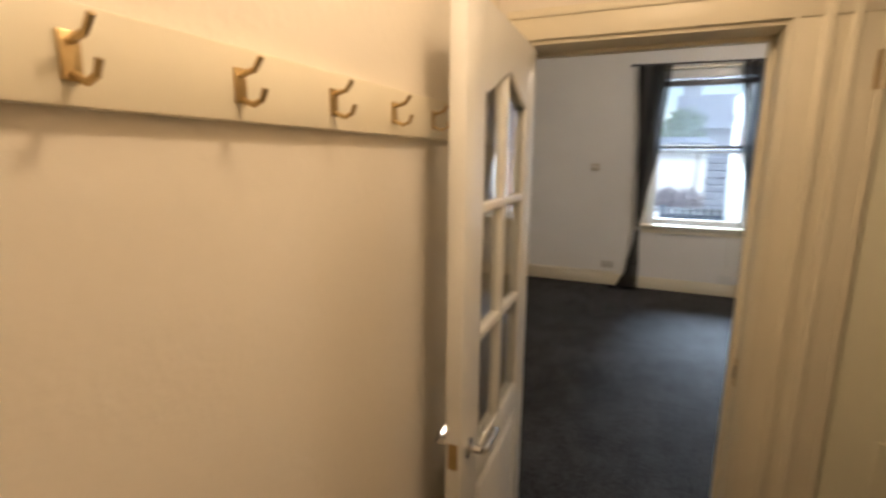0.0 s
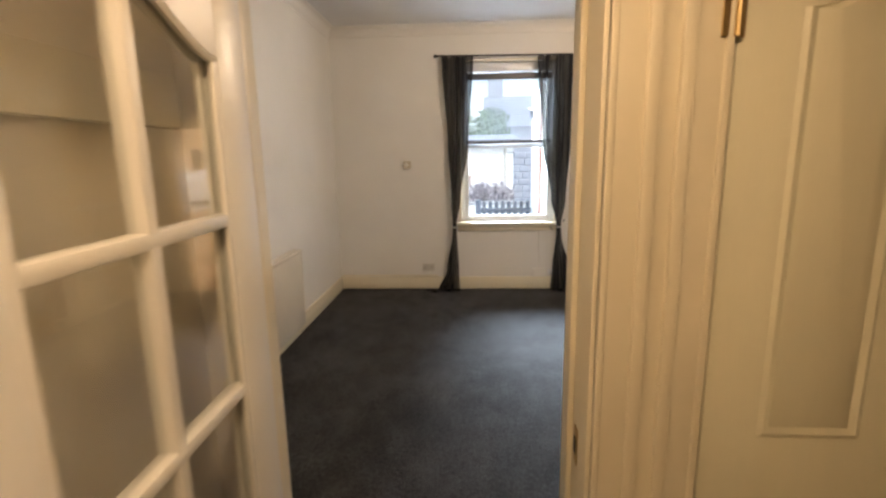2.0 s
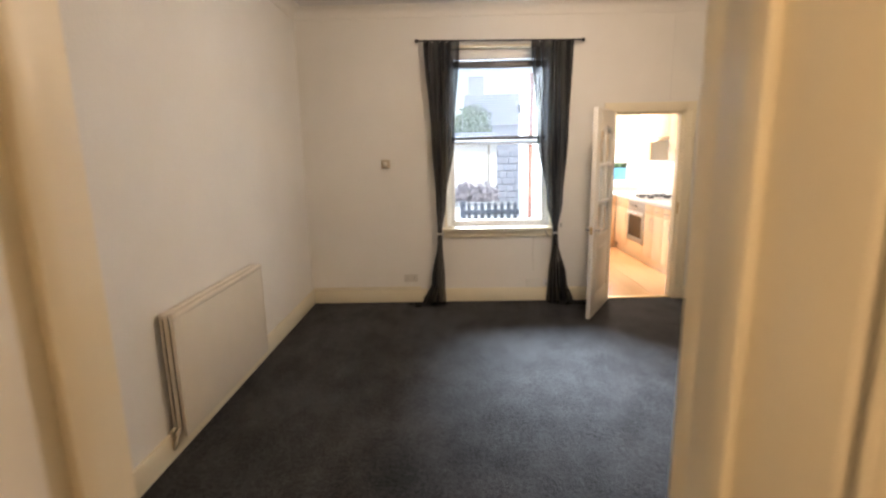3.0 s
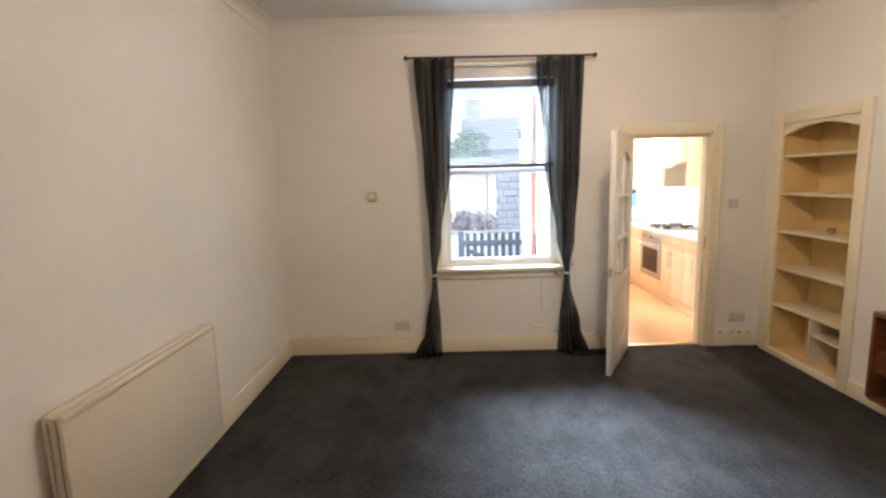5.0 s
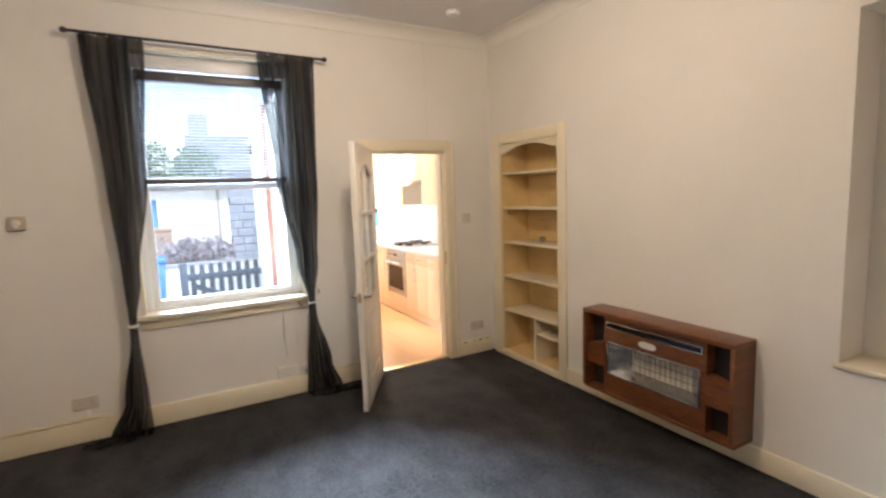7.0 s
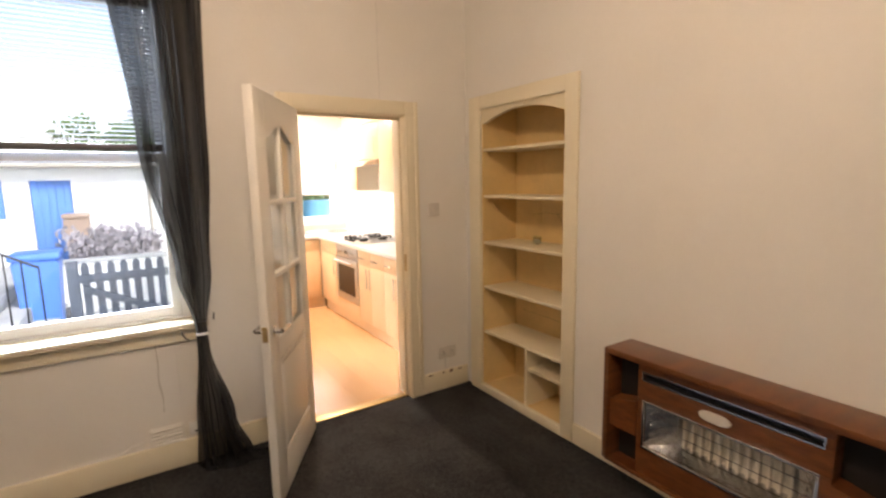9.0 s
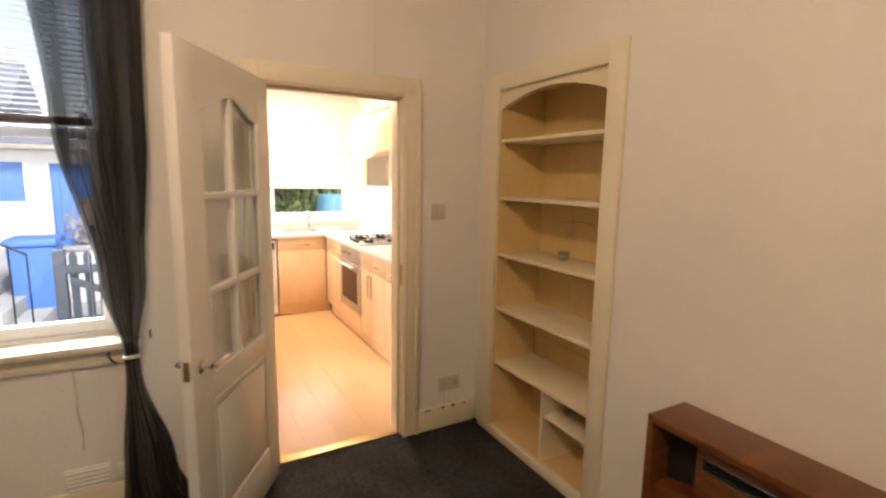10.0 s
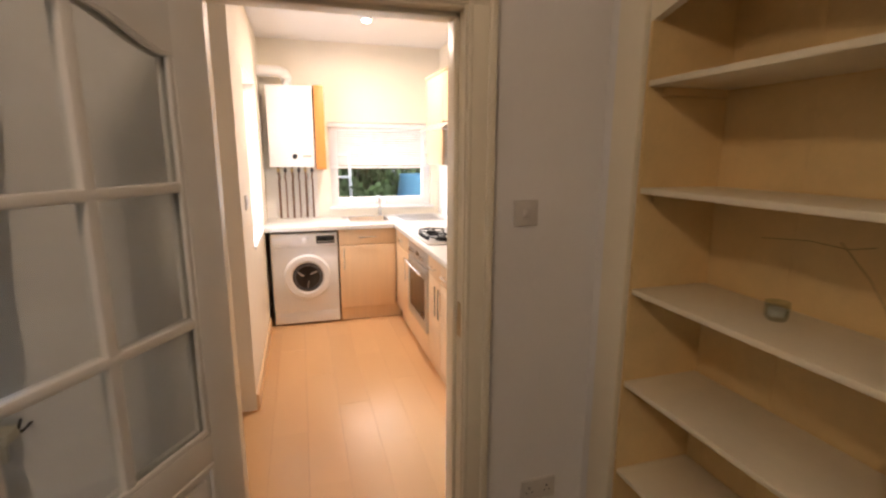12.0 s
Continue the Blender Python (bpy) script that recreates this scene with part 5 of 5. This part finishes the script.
dp = thing("downpipe", 1.425, 10.35, GZ, 0, "brown downpipe on the white kitchen wall", "downpipe")
part("pipe", rod((0, 0, 0), (0, 0, 3.0), 0.034, seg=16), PIPEB, dp)
for z in (0.6, 1.9):
    part("clip", boxes((-0.02, 0.036, -0.045, 0.045, z - 0.02, z + 0.02), r=0.004), PIPEB, dp)
gw = thing("garden_wall", 2.1, 17.2, TZ, 0, "grey rubble stone garden wall", "wall")
bm = bmesh.new()
rnd = random.Random(4)
for r_ in range(8):
    x = -0.45 - rnd.random() * 0.1
    while x < 3.0:
        wd = 0.18 + rnd.random() * 0.22
        one = box(x, x + wd - 0.015, -rnd.random() * 0.03, 0.28, r_ * 0.2, r_ * 0.2 + 0.185, r=0.02, seg=1, bm=bm)
        x += wd
part("stones", bm, STONE, gw)
part("mortar_core", box(-0.5, 3.1, 0.02, 0.26, 0, 1.6), STONE, gw)


def house(x, y, w, d, h, roof, label):
    o = thing("far_house", x, y, GZ, 0, label, "house")
    part("wall", box(-w / 2, w / 2, 0, d, 0, h), STONE, o)
    part("roof", moved(prism([(-0.3, 0), (d + 0.3, 0), (d / 2, roof)], -w / 2 - 0.2, w / 2 + 0.2), pose(0, 0, h, 0, 0, 90) @ Matrix.Diagonal((1, -1, 1, 1))), SLATE, o)
    ch_ = part("chimney", box(-w / 2 + 0.05, -w / 2 + 0.95, d / 2 - 0.3, d / 2 + 0.3, h + roof - 0.7, h + roof + 1.0), STONE, o)
    return o


house(4.6, 30, 6.5, 6, 3.4, 2.0, "grey stone house with a slate roof beyond the yard")
house(-9, 34, 8, 6, 4.6, 2.4, "grey stone house far behind the outbuilding")


def foliage(bm, centre, spread, count, size, rnd):
    for _ in range(count):
        while True:
            v = Vector((rnd.uniform(-1, 1), rnd.uniform(-1, 1), rnd.uniform(-1, 1)))
            if 0.25 < v.length < 1:
                break
        p = Vector(centre) + Vector((v.x * spread[0], v.y * spread[1], v.z * spread[2]))
        q = Euler((rnd.uniform(0, 6.3), rnd.uniform(0, 6.3), rnd.uniform(0, 6.3))).to_matrix()
        s = size * rnd.uniform(0.6, 1.4)
        f = [bm.verts.new(p + q @ Vector(c) * s) for c in ((-1, 0, 0), (-0.2, -0.45, 0.1), (1, 0, 0), (-0.2, 0.45, 0.1))]
        bm.faces.new(f)


def tree(x, y, h, r, label, seed, name="tree", leaf=LEAF, count=2600, z=GZ):
    rnd = random.Random(seed)
    t = thing(name, x, y, z, 0, label, name)
    bm = rod((0, 0, 0), (0.05, 0, h * 0.55), 0.03 * h, 0.018 * h, 10)
    bl = bmesh.new()
    for k in range(9):
        a = k * 2.4 + rnd.random()
        tip = Vector((math.cos(a) * r * rnd.uniform(0.4, 0.8), math.sin(a) * r * rnd.uniform(0.4, 0.8), h * rnd.uniform(0.55, 0.92)))
        rod((0.03, 0, h * rnd.uniform(0.25, 0.5)), tip, 0.010 * h, 0.003 * h, 6, bm)
        foliage(bl, tip, (r * 0.5, r * 0.5, r * 0.6), count // 9, 0.035 * h ** 0.5 * 1.6, rnd)
    part("trunk", bm, BARK, t)
    part("crown", bl, leaf, t, smooth=False)


tree(0.5, 23, 4.0, 1.35, "leafy green garden tree behind the outbuilding", 3)
tree(-6.0, 24, 6.5, 2.4, "tall green tree behind the outbuilding", 5)
for k, (x, y) in enumerate(((0.62, 14.5), (1.0, 14.7), (0.42, 14.4), (0.85, 14.3))):
    tree(x, y, 0.72, 0.36, "dry grey-brown shrub against the white wall", 20 + k, "shrub", DRY, 700, TZ)
for k, (x, y) in enumerate(((2.75, 13.6), (3.5, 13.9), (4.3, 14.0), (5.1, 14.2))):
    tree(x, y, 2.1, 0.6, "dense green garden shrub outside the kitchen window", 40 + k, "shrub", LEAF, 1500)
lt = thing("outdoor_lantern", 1.46, 11.70, 2.30, 0, "small black lantern on the outer kitchen wall", "lantern")
part("bracket", tube([(-0.001, 0, 0.16), (-0.06, 0, 0.20), (-0.10, 0, 0.16)], 0.008, 8), BLACKM, lt)
part("lamp_body", disc_ring([(0.02, 0.15), (0.06, 0.12), (0.05, 0.0), (0.03, -0.03)], "Z", 8), BLACKM, lt)
ld = thing("step_ladder", 2.62, 12.9, GZ, 0, "white step ladder leaning in the yard", "ladder")
for s in (-0.16, 0.16):
    part("stile", rod((s, 0, 0), (s * 0.8, 0.35, 1.9), 0.022, seg=8), PVC, ld)
for k in range(6):
    part("rung", rod((-0.15, 0.05 + k * 0.055, 0.27 + k * 0.3), (0.15, 0.05 + k * 0.055, 0.27 + k * 0.3), 0.018, seg=8), PVC, ld)
BUTT = material("pale_blue_plastic", (0.12, 0.42, 0.62), 0.5, var=0.06)
bs = thing("water_butt", 3.75, 13.2, GZ, 0, "blue plastic water butt in the yard", "water butt")
part("drum", disc_ring([(0.3, 0.0), (0.34, 0.3), (0.34, 1.2), (0.3, 1.5)], "Z", 28), BUTT, bs)

# ---- laminate planks, each a piece of the kitchen floor ----
kf = bpy.data.objects["floor_kitchen"]
pm = {}
row, x = 0, 1.305
lift = random.Random(12)
while x < 3.52:
    y, k = 8.102 - (row * 0.47) % 1.2, 0
    while y < 11.49:
        a, b = max(y, 8.102), min(y + 1.2, 11.49)
        if b - a > 0.03:
            key = round(b - a, 3)
            if key not in pm:
                ob = part("plank", box(0.0004, 0.1916, 0, b - a - 0.0008, -0.0055, 0.0), LAMINATE, kf)
                pm[key] = ob.data
            else:
                ob = new("plank", pm[key])
                ob.parent = kf
            ob.location = (x, a, 0)
            ob.rotation_euler = (lift.uniform(-0.0012, 0.0012), lift.uniform(-0.003, 0.003), 0)
        y += 1.2
    x += 0.192
    row += 1
